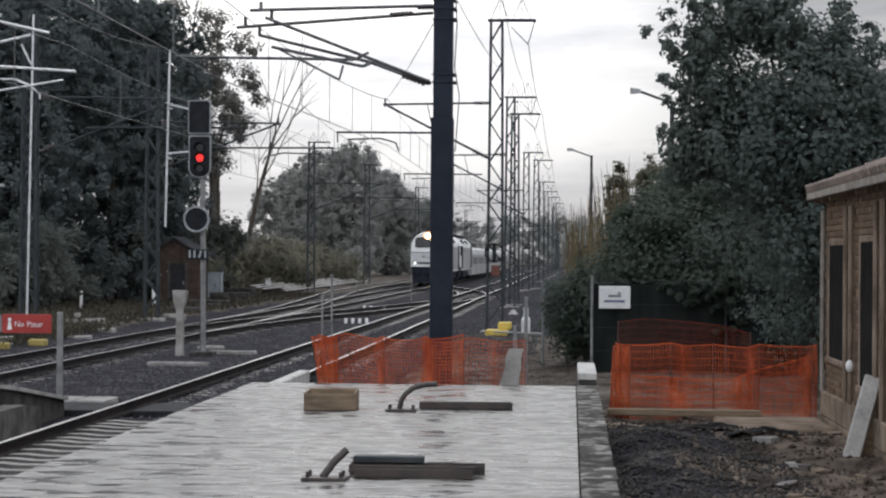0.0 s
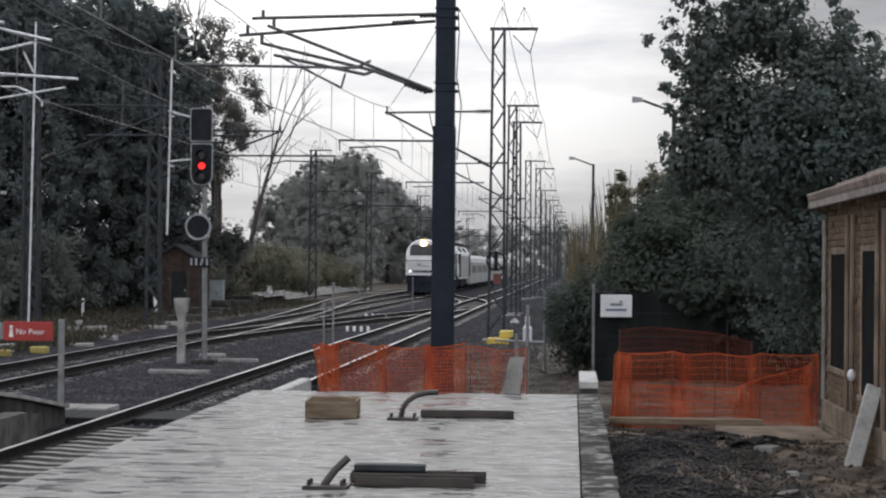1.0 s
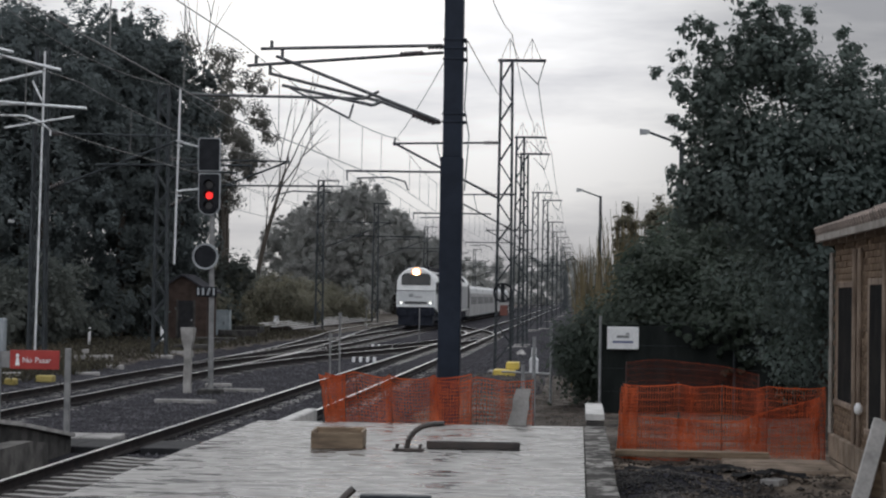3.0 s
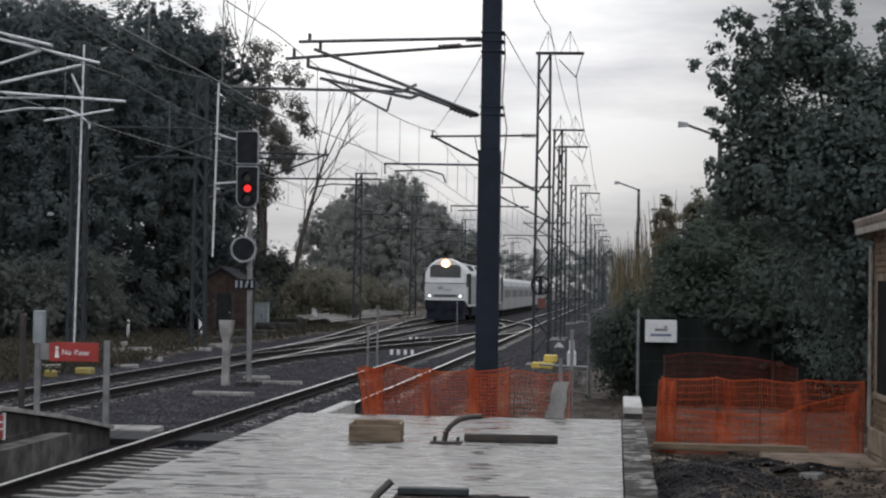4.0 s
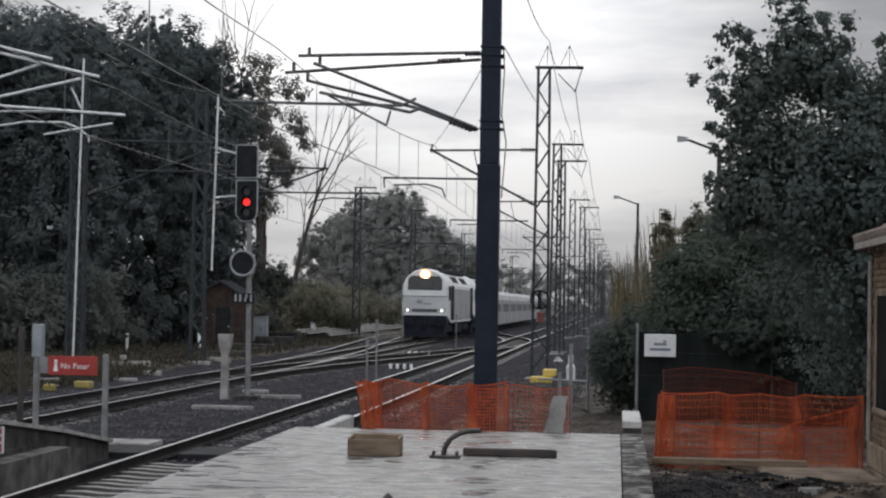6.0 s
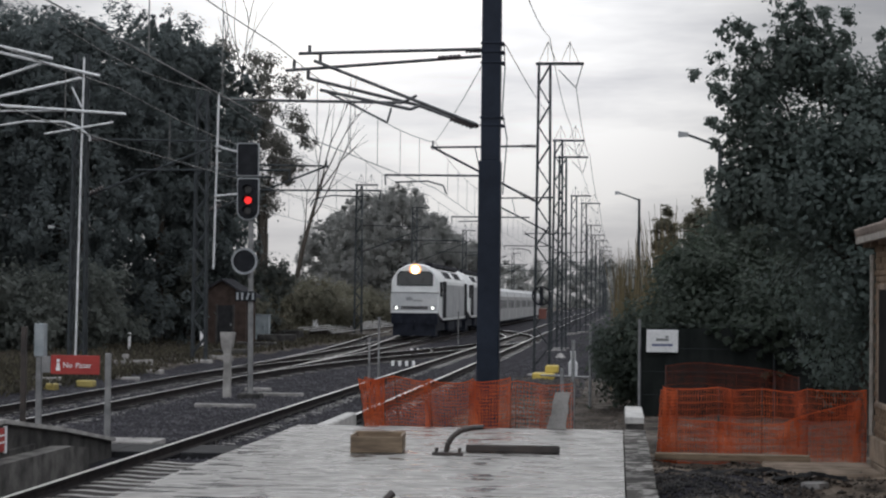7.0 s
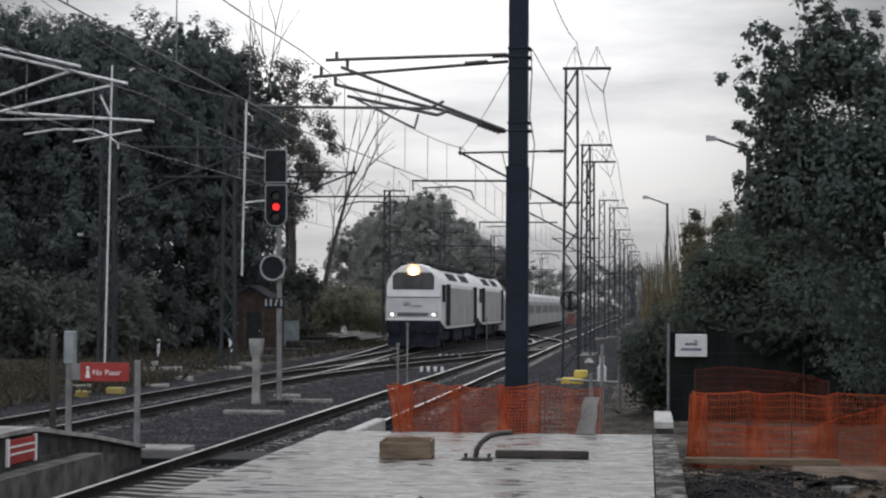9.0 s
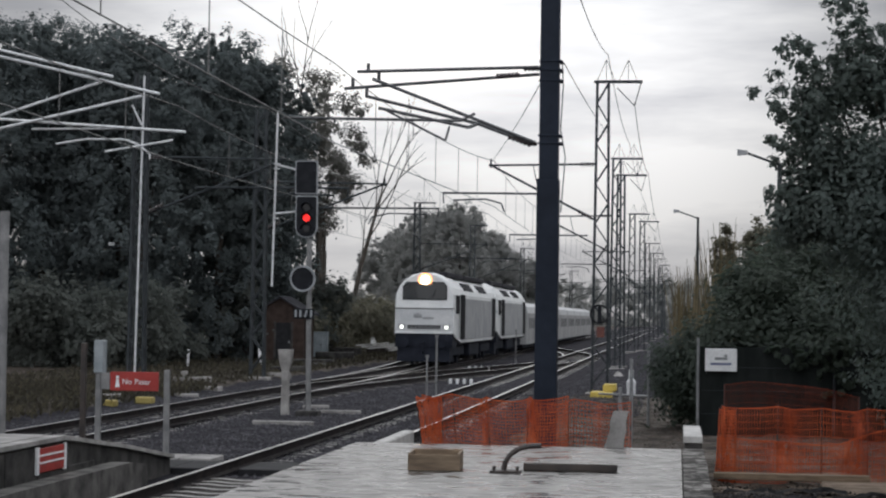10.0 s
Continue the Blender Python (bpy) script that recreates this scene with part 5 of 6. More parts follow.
def build_loose():
    for x0, x1, y0, y1, z0, z1 in ((-2.58, -1.92, 59.2, 60.0, -0.2, 0.10), (-2.2, -1.80, 59.5, 60.3, 0.10, 0.32)):
        bm = bmesh.new()
        box(bm, (x0, y0, z0), (x1, y1, z1), 0.03)
        solid("yellow_block", bm, YELLOW, "yellow plastic barrier block beside the lattice mast", "barrier block", group="yellow blocks")
    bm = bmesh.new()
    rows = []
    for k in range(7):
        f = k / 6
        x0, x1 = -0.95 + 0.17 * f + 0.012 * math.sin(k * 2.1), -0.68 + 0.08 * f + 0.014 * math.sin(k * 3.3)
        y, z = 24.72 + 0.10 * f, 0.40 + 0.74 * f
        rows.append([(x0, y, z), (x1, y + 0.03, z), (x1, y + 0.055, z), (x0, y + 0.025, z)])
    loft(bm, rows)
    solid("white_board", bm, CONCRETE, "dirty white broken board leaning against the orange net", "board")
    bm = bmesh.new()
    loft(bm, [[(w * math.cos(a), w * math.sin(a), z) for a in [k * math.pi / 6 for k in range(12)]] for w, z in ((0.14, -0.2), (0.15, 0.25), (0.08, 0.36), (0.08, 0.62), (0.1, 0.64))])
    ob = solid("white_canister", bm, SIGN_WHITE, "white plastic canister on the dirt", "canister")
    ob.location = (-1.42, 62.5, 0.06)
    bm = bmesh.new()
    loft(bm, [[(w * math.cos(a), w * math.sin(a), z) for a in [k * math.pi / 6 for k in range(12)]] for w, z in ((0.42, -0.2), (0.2, 0.0), (0.1, 0.12), (0.03, 0.17))])
    ob = solid("sand_heap", bm, CONCRETE, "small pale heap of sand", "heap")
    ob.location = (-2.4, 82, -0.05)
    bm = bmesh.new()
    box(bm, (0.47, 24.15, 0.36), (2.35, 24.34, 0.44), 0.008, turn=Matrix.Rotation(radians(-1.5), 4, "Z"))
    solid("plank", bm, WOOD, "brown timber plank at the foot of the orange net", "plank")
    bm = bmesh.new()
    box(bm, (1.75, 22.5, 0.1), (3.04, 24.2, 0.37), 0.03)
    solid("floor_slab", bm, TAN_SLAB, "worn tan concrete slab in front of the shed", "slab")
    rnd = random.Random(21)
    # broken slabs and dark sheeting in the yard
    for k in range(16):
        x, y = rnd.uniform(0.5, 3.0), rnd.uniform(15.5, 23.8)
        if x < 1.5:
            x += 1.2
        s = rnd.uniform(0.05, 0.2)
        bm = bmesh.new()
        n = rnd.randint(5, 7)
        poly = [(s * rnd.uniform(0.6, 1.1) * math.cos(2 * math.pi * i / n), s * rnd.uniform(0.45, 0.8) * math.sin(2 * math.pi * i / n)) for i in range(n)]
        h = rnd.uniform(0.02, 0.05)
        loft(bm, [[(a, b, -0.06) for a, b in poly], [(a, b, h * 0.8) for a, b in poly], [(a * 0.9, b * 0.9, h) for a, b in poly]])
        ob = solid("rubble_piece", bm, (CONCRETE, EARTH_SLAB, RUST_STEEL, EARTH_SLAB)[k % 4], "broken slab of masonry lying in the muddy yard", "rubble", group="rubble pieces")
        ob.matrix_basis = pose(x, y, ground_z(x, y) + 0.005, rnd.uniform(-9, 9), rnd.uniform(-9, 9), rnd.uniform(0, 360))
    for cx, cy, ln in ((0.82, 22.6, 0.55), (1.45, 21.9, 0.85), (2.1, 21.5, 0.8)):
        bm = bmesh.new()
        rows = [[bm.verts.new((cx + (i / 10 - 0.5) * ln, cy + (j / 5 - 0.5) * 0.35 + 0.08 * math.sin(i), ground_z(cx + (i / 10 - 0.5) * ln, cy) + 0.05 + 0.07 * abs(noise.noise((i * 0.7 + cx, j * 0.9, 3))))) for i in range(11)] for j in range(6)]
        for j in range(5):
            for i in range(10):
                bm.faces.new((rows[j][i], rows[j][i + 1], rows[j + 1][i + 1], rows[j + 1][i]))
        bmesh.ops.solidify(bm, geom=list(bm.faces), thickness=0.012)
        solid("plastic_sheet", bm, RUBBER, "crumpled black plastic sheet on the muddy yard", "plastic sheet", group="plastic sheets")


TAN_SLAB = mat("tan_slab", (0.11, 0.085, 0.064), (0.24, 0.188, 0.144), 0.85, spec=0.12, scale=3, fine=25, bump=0.5, rnd=0.1)
EARTH_SLAB = mat("earthy_masonry", (0.13, 0.10, 0.075), (0.27, 0.215, 0.165), 0.85, spec=0.12, scale=3, fine=25, bump=0.4, rnd=0.2)
build_loose()

# ---- shed ----
BRICKWORK = mat("brown_masonry", (0.10, 0.069, 0.048), (0.27, 0.20, 0.142), 0.9, spec=0.1, scale=3.5, fine=25, bump=0.6, rnd=0.2, dist=0.02)
FRAME_WOOD = mat("peeling_window_wood", (0.145, 0.108, 0.083), (0.30, 0.236, 0.186), 0.8, spec=0.15, scale=6, fine=40, bump=0.3, stretch=(1, 1, 0.3))
TILE = mat("old_roof_tile", (0.12, 0.095, 0.08), (0.24, 0.19, 0.16), 0.85, scale=5, fine=30, bump=0.4, rnd=0.25)
PLASTER = mat("pale_eave_plaster", (0.19, 0.17, 0.15), (0.33, 0.30, 0.27), 0.8, scale=4, fine=30, bump=0.3)
# near-black colour carries the shade inside the shed and its openings
SHADE_IN = mat("interior_shade", (0.012, 0.012, 0.013), (0.022, 0.021, 0.020), 0.95, spec=0.03, scale=3, fine=20, bump=0.1)
SX = 3.12


def build_shed():
    shed = thing("shed", "old brown masonry railway shed with tall dark openings", "shed", (0, 0, 0))
    holes = ((22.25, 23.74, 1.14, 2.54), (20.10, 21.22, 0.95, 2.56), (17.6, 19.0, 0.35, 2.5), (14.5, 16.0, 1.1, 2.5))
    ys = sorted({9.0, 24.1, *[h[0] for h in holes], *[h[1] for h in holes]})
    for a, b in zip(ys, ys[1:]):
        hole = next((h for h in holes if h[0] == a), None)
        for z0, z1 in ([(0.1, hole[2]), (hole[3], 2.98)] if hole else [(0.1, 2.98)]):
            bm = bmesh.new()
            box(bm, (SX, a, z0), (SX + 0.32, b, z1))
            part("wall", bm, BRICKWORK, shed)
    for lo, hi in (((SX + 0.32, 23.78, 0.1), (8.5, 24.1, 2.98)), ((SX + 0.32, 9.0, 0.1), (8.5, 9.32, 2.98)), ((8.5, 9.0, 0.1), (8.8, 24.1, 2.98))):
        bm = bmesh.new()
        box(bm, lo, hi)
        part("wall", bm, BRICKWORK, shed)
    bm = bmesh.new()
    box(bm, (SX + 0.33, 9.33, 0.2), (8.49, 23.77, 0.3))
    part("inside_floor", bm, SHADE_IN, shed)
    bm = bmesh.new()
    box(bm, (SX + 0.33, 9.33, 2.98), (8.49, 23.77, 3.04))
    part("inside_ceiling", bm, SHADE_IN, shed)
    # stone plinth courses and brick courses on the visible face
    rnd = random.Random(3)
    y = 16.0
    while y < 24.1:
        ln = min(rnd.uniform(0.32, 0.55), 24.12 - y)
        for row in range(2):
            bm = bmesh.new()
            d = 0.05 + rnd.uniform(0, 0.02)
            if not (17.6 - ln < y < 19.0):
                box(bm, (SX - d, y + 0.008, 0.12 + row * 0.3), (SX - 0.002, y + ln - 0.008, 0.41 + row * 0.3), 0.012)
                part("stone", bm, EARTH_SLAB, shed)
            else:
                bm.free()
        y += ln
    shared = None
    for row in range(31):
        z = 0.74 + row * 0.073
        y = 17.0 + (0.12 if row % 2 else 0)
        while y < 23.95:
            inside = any(h[0] - 0.24 < y < h[1] and h[2] - 0.07 < z < h[3] for h in holes)
            if not inside:
                if shared is None:
                    bm = bmesh.new()
                    box(bm, (-0.012, 0.006, 0.005), (0.02, 0.234, 0.068), 0.004)
                    shared = finish(bm, "brick", BRICKWORK)
                if rnd.random() < 0.93:
                    ob = new("brick", shared)
                    ob.parent = shed
                    ob.location = (SX - rnd.uniform(0, 0.006), y, z)
            y += 0.245
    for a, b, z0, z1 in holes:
        # flush panel whose black colour stands in for the opening's shaded depth
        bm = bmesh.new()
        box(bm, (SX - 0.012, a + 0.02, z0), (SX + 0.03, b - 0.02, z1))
        part("shutter", bm, SHADE_IN, shed, "near-black panel standing in for the dark opening")
        w = new("window_frame")
        w.parent = shed
        for lo, hi in (((SX - 0.024, a - 0.05, z0), (SX + 0.06, a + 0.02, z1)), ((SX - 0.024, b - 0.02, z0), (SX + 0.06, b + 0.05, z1)),
                       ((SX - 0.02, a + 0.03, z1 - 0.07), (SX + 0.06, b - 0.03, z1)),
                       ((SX - 0.05, a - 0.05, z0 - 0.06), (SX + 0.1, b + 0.05, z0))):
            bm = bmesh.new()
            box(bm, lo, hi, 0.006)
            part("jamb" if hi[2] - lo[2] > 0.5 else "rail", bm, FRAME_WOOD, w)
    for yy in (23.98, 22.0, 21.6, 19.85, 19.4):
        bm = bmesh.new()
        tube(bm, (SX - 0.06, yy, 0.72), (SX - 0.06, yy, 2.9), 0.028, 6)
        part("batten", bm, PLASTER if yy > 23 else FRAME_WOOD, shed, "upright pale batten")
    # overhanging roof: soffit boards, fascia, tile rows
    bm = bmesh.new()
    loft(bm, [[(2.96, y, 3.06), (2.96, y, 3.14), (5.9, y, 4.3), (8.95, y, 3.14), (8.95, y, 3.06), (5.9, y, 4.2)] for y in (8.6, 24.3)])
    roof = part("roof", bm, TILE, shed)
    bm = bmesh.new()
    box(bm, (2.90, 8.6, 3.03), (2.955, 24.32, 3.15), 0.01)
    part("fascia", bm, PLASTER, roof, "pale eave board")
    tile = None
    for k in range(40):
        for j in range(3):
            if tile is None:
                bm = bmesh.new()
                tube(bm, (-0.05, 0, 0.04), (0.42, 0, 0.195), 0.075, 8)
                tile = finish(bm, "tile", TILE)
            ob = new("tile", tile)
            ob.parent = roof
            ob.location = (2.94 + 0.36 * j, 24.2 - 0.19 * k, 3.10 + 0.137 * j)
    for k in range(12):
        bm = bmesh.new()
        box(bm, (2.97, 24.1 - 0.7 * k, 2.99), (3.4, 24.18 - 0.7 * k, 3.06))
        part("rafter", bm, FRAME_WOOD, roof)
    bm = bmesh.new()
    bmesh.ops.create_uvsphere(bm, u_segments=14, v_segments=10, radius=0.056)
    ob = solid("globe_lamp", bm, SIGN_WHITE, "small white globe on the shed wall", "lamp", smooth=True)
    ob.location = (SX - 0.07, 21.55, 1.14)
    ob.scale = (0.85, 0.85, 1.2)
    bm = bmesh.new()
    box(bm, (-0.085, -0.05, 0), (0.085, 0.05, 0.88), 0.012)
    ob = solid("leaning_board", bm, PALE_CONCRETE, "pale stone slab leaning against the shed", "slab")
    ob.matrix_basis = pose(2.80, 19.70, 0.30, -14, 15, -8)
    bm = bmesh.new()
    box(bm, (-0.07, -0.025, 0), (0.07, 0.025, 0.92), 0.008)
    ob = solid("leaning_board", bm, WOOD, "dark timber board leaning against the shed", "board")
    ob.matrix_basis = pose(2.95, 19.85, 0.28, -14, 13, 0)


build_shed()


# ---- street lamps ----
def build_lamp(x, y, h, reach):
    lamp = thing("street_lamp", "slim street lamp with a small hooded head", "street lamp", (x, y, 0), group="street lamps")
    bm = bmesh.new()
    tube(bm, (0, 0, -0.3), (0, 0, h), 0.085, 8, 0.05)
    part("post", bm, LATTICE, lamp)
    bm = bmesh.new()
    tube(bm, (0, 0, h - 0.05), (-reach, 0, h + 0.22), 0.03, 6)
    part("arm", bm, LATTICE, lamp)
    bm = bmesh.new()
    loft(bm, [[(-reach + a, b, h + 0.24 + c) for a, b, c in ((-0.02 * k, -0.09 * k, -0.09 * k), (-0.02 * k, 0.09 * k, -0.09 * k), (0, 0.06 * k, 0.07 * k), (0, -0.06 * k, 0.07 * k))] for k in (0.6,)] +
         [[(-reach - 0.24 + a, b, h + 0.26 + c) for a, b, c in ((0, -0.09, -0.09), (0, 0.09, -0.09), (0, 0.06, 0.05), (0, -0.06, 0.05))]])
    part("head", bm, DULL_GALV, lamp)


build_lamp(0.82, 80, 6.5, 0.75)
build_lamp(2.35, 46, 6.0, 0.74)
build_lamp(-21.2, 75, 4.75, 0.9)


# ---- plants ----
def leaf_paint(name, c1, c2, rnd=0.28, rough=0.42):
    m = mat(name, c1, c2, rough, scale=0.35, fine=6, bump=0, rnd=rnd, island=True)
    n, l = m.node_tree.nodes, m.node_tree.links
    b, out = n["Principled BSDF"], n["Material Output"]
    tr, mx = n.new("ShaderNodeBsdfTranslucent"), n.new("ShaderNodeMixShader")
    mx.inputs[0].default_value = 0.6
    l.new(b.inputs["Base Color"].links[0].from_socket, tr.inputs["Color"])
    l.new(b.outputs[0], mx.inputs[1])
    l.new(tr.outputs[0], mx.inputs[2])
    l.new(mx.outputs[0], out.inputs["Surface"])
    return m


LEAF_DARK = leaf_paint("dark_leaf", (0.124, 0.145, 0.146), (0.148, 0.170, 0.168), 0.10, 0.8)
LEAF_EUC = leaf_paint("olive_leaf", (0.145, 0.143, 0.128), (0.195, 0.188, 0.168), 0.2, 0.6)
LEAF_UNDER = leaf_paint("undergrowth_leaf", (0.105, 0.117, 0.106), (0.145, 0.154, 0.137), 0.12, 0.8)
LEAF_BUSH = leaf_paint("bush_leaf", (0.060, 0.079, 0.062), (0.086, 0.106, 0.080), 0.14, 0.65)
LEAF_DRY = leaf_paint("dry_leaf", (0.15, 0.146, 0.108), (0.21, 0.197, 0.145), 0.2, 0.7)
LEAF_BROAD = leaf_paint("glossy_leaf", (0.094, 0.122, 0.110), (0.122, 0.148, 0.130), 0.22, 0.5)
# distance haze is mixed into this leaf colour, paler than real foliage
LEAF_FAR_HAZED = leaf_paint("hazed_far_leaf", (0.31, 0.313, 0.300), (0.35, 0.351, 0.334), 0.12, 0.8)
BARK = mat("grey_bark", (0.05, 0.043, 0.037), (0.10, 0.086, 0.074), 0.95, spec=0.15, scale=3, fine=20, bump=0.5, stretch=(1, 1, 0.2))
DRY_GRASS = leaf_paint("dry_grass", (0.12, 0.10, 0.06), (0.20, 0.165, 0.10), 0.4, 0.8)


VERGE_GRASS = leaf_paint("verge_grass", (0.042, 0.039, 0.028), (0.075, 0.067, 0.046), 0.5, 0.8)


def leaves(name, centres, size, material, seed, long=1.7, upright=0.0, out=None):
    """One mesh of many small folded leaves, each turned its own way."""
    rs = np.random.RandomState(seed)
    n = len(centres)
    a = rs.normal(size=(n, 3))
    a[:, 2] += upright * 2
    a /= np.linalg.norm(a, axis=1)[:, None]
    b = np.cross(a, rs.normal(size=(n, 3)))
    b /= np.linalg.norm(b, axis=1)[:, None] + 1e-9
    if out is not None:  # blades face outwards and up, as they do towards the light
        c = out + np.array((0, 0, 0.5)) + 0.4 * rs.normal(size=(n, 3))
        c /= np.linalg.norm(c, axis=1)[:, None] + 1e-9
        a = np.cross(c, rs.normal(size=(n, 3)))
        a /= np.linalg.norm(a, axis=1)[:, None] + 1e-9
        b = np.cross(c, a)
    c = np.cross(a, b)
    s = size * rs.uniform(0.6, 1.35, n)[:, None]
    p = np.asarray(centres, float)
    quad = np.stack([p - a * s * long / 2, p + b * s * 0.5 + c * s * 0.12, p + a * s * long / 2, p - b * s * 0.5 + c * s * 0.12], 1).reshape(-1, 3)
    me = bpy.data.meshes.new(name)
    me.vertices.add(4 * n)
    me.vertices.foreach_set("co", quad.ravel())
    me.loops.add(4 * n)
    me.loops.foreach_set("vertex_index", np.arange(4 * n, dtype=np.int32))
    me.polygons.add(n)
    me.polygons.foreach_set("loop_start", np.arange(0, 4 * n, 4, dtype=np.int32))
    me.update(calc_edges=True)
    me.materials.append(material)
    return me


def clump_points(blobs, per, seed, shell=0.5, spread_k=0.20, bunch=45, even=False):
    """Points in clumps that fill the given ellipsoids (x, y, z, rx, ry, rz), denser towards the outside."""
    rs = np.random.RandomState(seed)
    out, ways = [], []
    total = sum((b[3] * b[5]) ** 0.8 for b in blobs) / len(blobs)
    whole = per
    for x, y, z, rx, ry, rz in blobs:
        per = int(whole * (rx * rz) ** 0.8 / total) if even else whole
        m = max(6, per // bunch)
        d = rs.normal(size=(m, 3))
        d /= np.linalg.norm(d, axis=1)[:, None]
        r = rs.uniform(0, 1, m) ** shell
        heads = np.array((x, y, z)) + d * r[:, None] * np.array((rx, ry, rz))
        spread = spread_k * min(rx, ry, rz)
        pts = heads[rs.randint(0, m, per)] + rs.normal(size=(per, 3)) * spread * rs.uniform(0.4, 1.2, per)[:, None]
        out.append(pts)
        w = (pts - np.array((x, y, z))) / np.array((rx, ry, rz))
        ways.append(w / (np.linalg.norm(w, axis=1)[:, None] + 1e-6))
    return np.concatenate(out), np.concatenate(ways)


def foliage(name, blobs, per, seed, size, material, leaf_seed):
    pts, ways = clump_points(blobs, per, seed, 0.4)
    return leaves(name, pts, size, material, leaf_seed, 1.7, 0.0, ways)


def branches(bm, base, way, length, r, depth, rs, bend=0.35, kids=3):
    p = Vector(base)
    d = Vector(way).normalized()
    ends = []
    for k in range(4):
        q = p + d * length / 4
        tube(bm, p, q, r * (1 - 0.16 * k), 5, r * (1 - 0.16 * (k + 1)))
        d = (d + Vector(rs.normal(size=3)) * bend * 0.35).normalized()
        p = q
        if depth > 0 and k > 0:
            for _ in range(kids - 1 if k < 3 else kids):
                side = (d + Vector(rs.normal(size=3)) * 0.32 + Vector((0.05, 0, 0.2))).normalized()
                ends += branches(bm, p, side, length * rs.uniform(0.42, 0.66), r * 0.5, depth - 1, rs, bend, 2)
    ends.append(p)
    return ends


def build_tree(name, label, at, height, blobs, size, per, material, seed, group="", trunk=0.22, long=1.7, shell=0.4, spread_k=0.2, sprays=()):
    tree = thing(name, label, "tree", at, group=group)
    rs = np.random.RandomState(seed)
    bm = bmesh.new()
    tube(bm, (0, 0, -0.3), (0.1, 0, height * 0.45), trunk, 9, trunk * 0.7)
    for k in range(6):
        b = blobs[k % len(blobs)]
        tube(bm, (0.1, 0, height * (0.25 + 0.05 * k)), (b[0] * 0.8, b[1] * 0.8, b[2]), trunk * 0.5, 6, trunk * 0.12)
    part("trunk", bm, BARK, tree)
    pts, ways = clump_points(blobs, per, seed, shell, spread_k, 16 if per > 2500 and spread_k < 0.17 else 45, len(blobs) >= 14)
    twigs = []
    for x, y, z, lx, lz in sprays:  # leafy shoots that stand out of the crown, thinner to the tip
        for k in range(7):
            f = k / 6
            bow = 0.12 * math.sin(f * 3.1)
            twigs.append((x - lx * (1 - f) + bow + rs.normal() * 0.05, y + rs.normal() * 0.15, z - lz * (1 - f) + rs.normal() * 0.04, 0.24 - 0.13 * f, 0.22, 0.22 - 0.10 * f))
    if twigs:
        more, turned = clump_points(twigs, 60, seed + 1, 0.5, 0.42)
        pts, ways = np.concatenate([pts, more]), np.concatenate([ways, turned])
    ob = new("crown", leaves("crown", pts, size, material, seed, long, 0.0, ways))
    ob.parent = tree
    tagged(ob, kind="stuff")
    return tree


def wood_blobs(h, w, seed, low=0.12):
    rs = np.random.RandomState(seed)
    out = [(rs.uniform(-0.3, 0.3) * w, rs.uniform(-0.3, 0.3) * w, h * z, w * k, w * k, h * 0.17) for z, k in ((low + 0.08, 0.75), (0.36, 0.9), (0.55, 1.0), (0.72, 0.85), (0.86, 0.66))]
    for _ in range(4):
        a = rs.uniform(0, 6.28)
        out.append((w * 0.8 * math.cos(a), w * 0.8 * math.sin(a), h * rs.uniform(0.35, 0.85), w * 0.45, w * 0.45, h * 0.09))
    for _ in range(7):  # rounded puffs along the top
        a, r = rs.uniform(0, 6.28), rs.uniform(0.1, 0.75)
        out.append((w * r * math.cos(a), w * r * math.sin(a), h * (0.99 - 0.16 * r), w * 0.27, w * 0.27, h * 0.045))
    return out


def euc_blobs(h, w, seed):
    """Tufts round a spreading head, open below."""
    rs = np.random.RandomState(seed)
    out = []
    for z in np.linspace(0.56, 0.98, 24):
        reach = w * (0.15 + 0.9 * smoothstep(0.52, 0.85, z)) * (1 - 0.7 * smoothstep(0.88, 1.0, z))
        a = rs.uniform(0, 6.28)
        out.append((0.35 * w * (z - 0.5) * 2 + reach * math.cos(a), reach * math.sin(a), h * z, w * rs.uniform(0.20, 0.36), w * 0.32, h * rs.uniform(0.026, 0.045)))
    return out


# the wood behind the far track: x, y, height, crown radius, kind
for k, (x, y, h, w, m) in enumerate(((-37, 92, 17.3, 4.6, 0), (-33, 90, 16.6, 4.0, 0), (-30, 98, 17.0, 4.4, 0), (-27.5, 94, 16.0, 3.8, 0), (-25.4, 101, 17.4, 3.9, 0), (-23.2, 97, 15.7, 3.4, 0),
                                     (-21.6, 104, 16.2, 2.7, 1), (-19.9, 107, 14.9, 2.0, 1), (-20.6, 112, 13.6, 1.9, 1), (-41, 100, 18.4, 5, 0), (-34.5, 108, 18.6, 4.8, 0), (-21.2, 101.5, 15.5, 2.6, 0), (-25.8, 92, 15.6, 3.6, 0), (-22.4, 100, 16.0, 3.0, 0), (-28.8, 95, 16.3, 3.8, 0), (-24.2, 103, 17.2, 3.4, 0), (-31.5, 94, 16.8, 3.8, 0))):
    build_tree("tree", "tall dark evergreen tree at the edge of the wood" if m == 0 else "olive-leaved eucalyptus at the edge of the wood", (x, y, -0.1), h, wood_blobs(h, w, k + 5, 0.05) if m == 0 else euc_blobs(h, w, k),
               0.128 if m == 0 else 0.105, 2350 if m == 0 else 330, (LEAF_DARK, LEAF_EUC)[m], 30 + k, "wood trees", 0.28, 1.7, 0.22, 0.085 if m == 0 else 0.42)

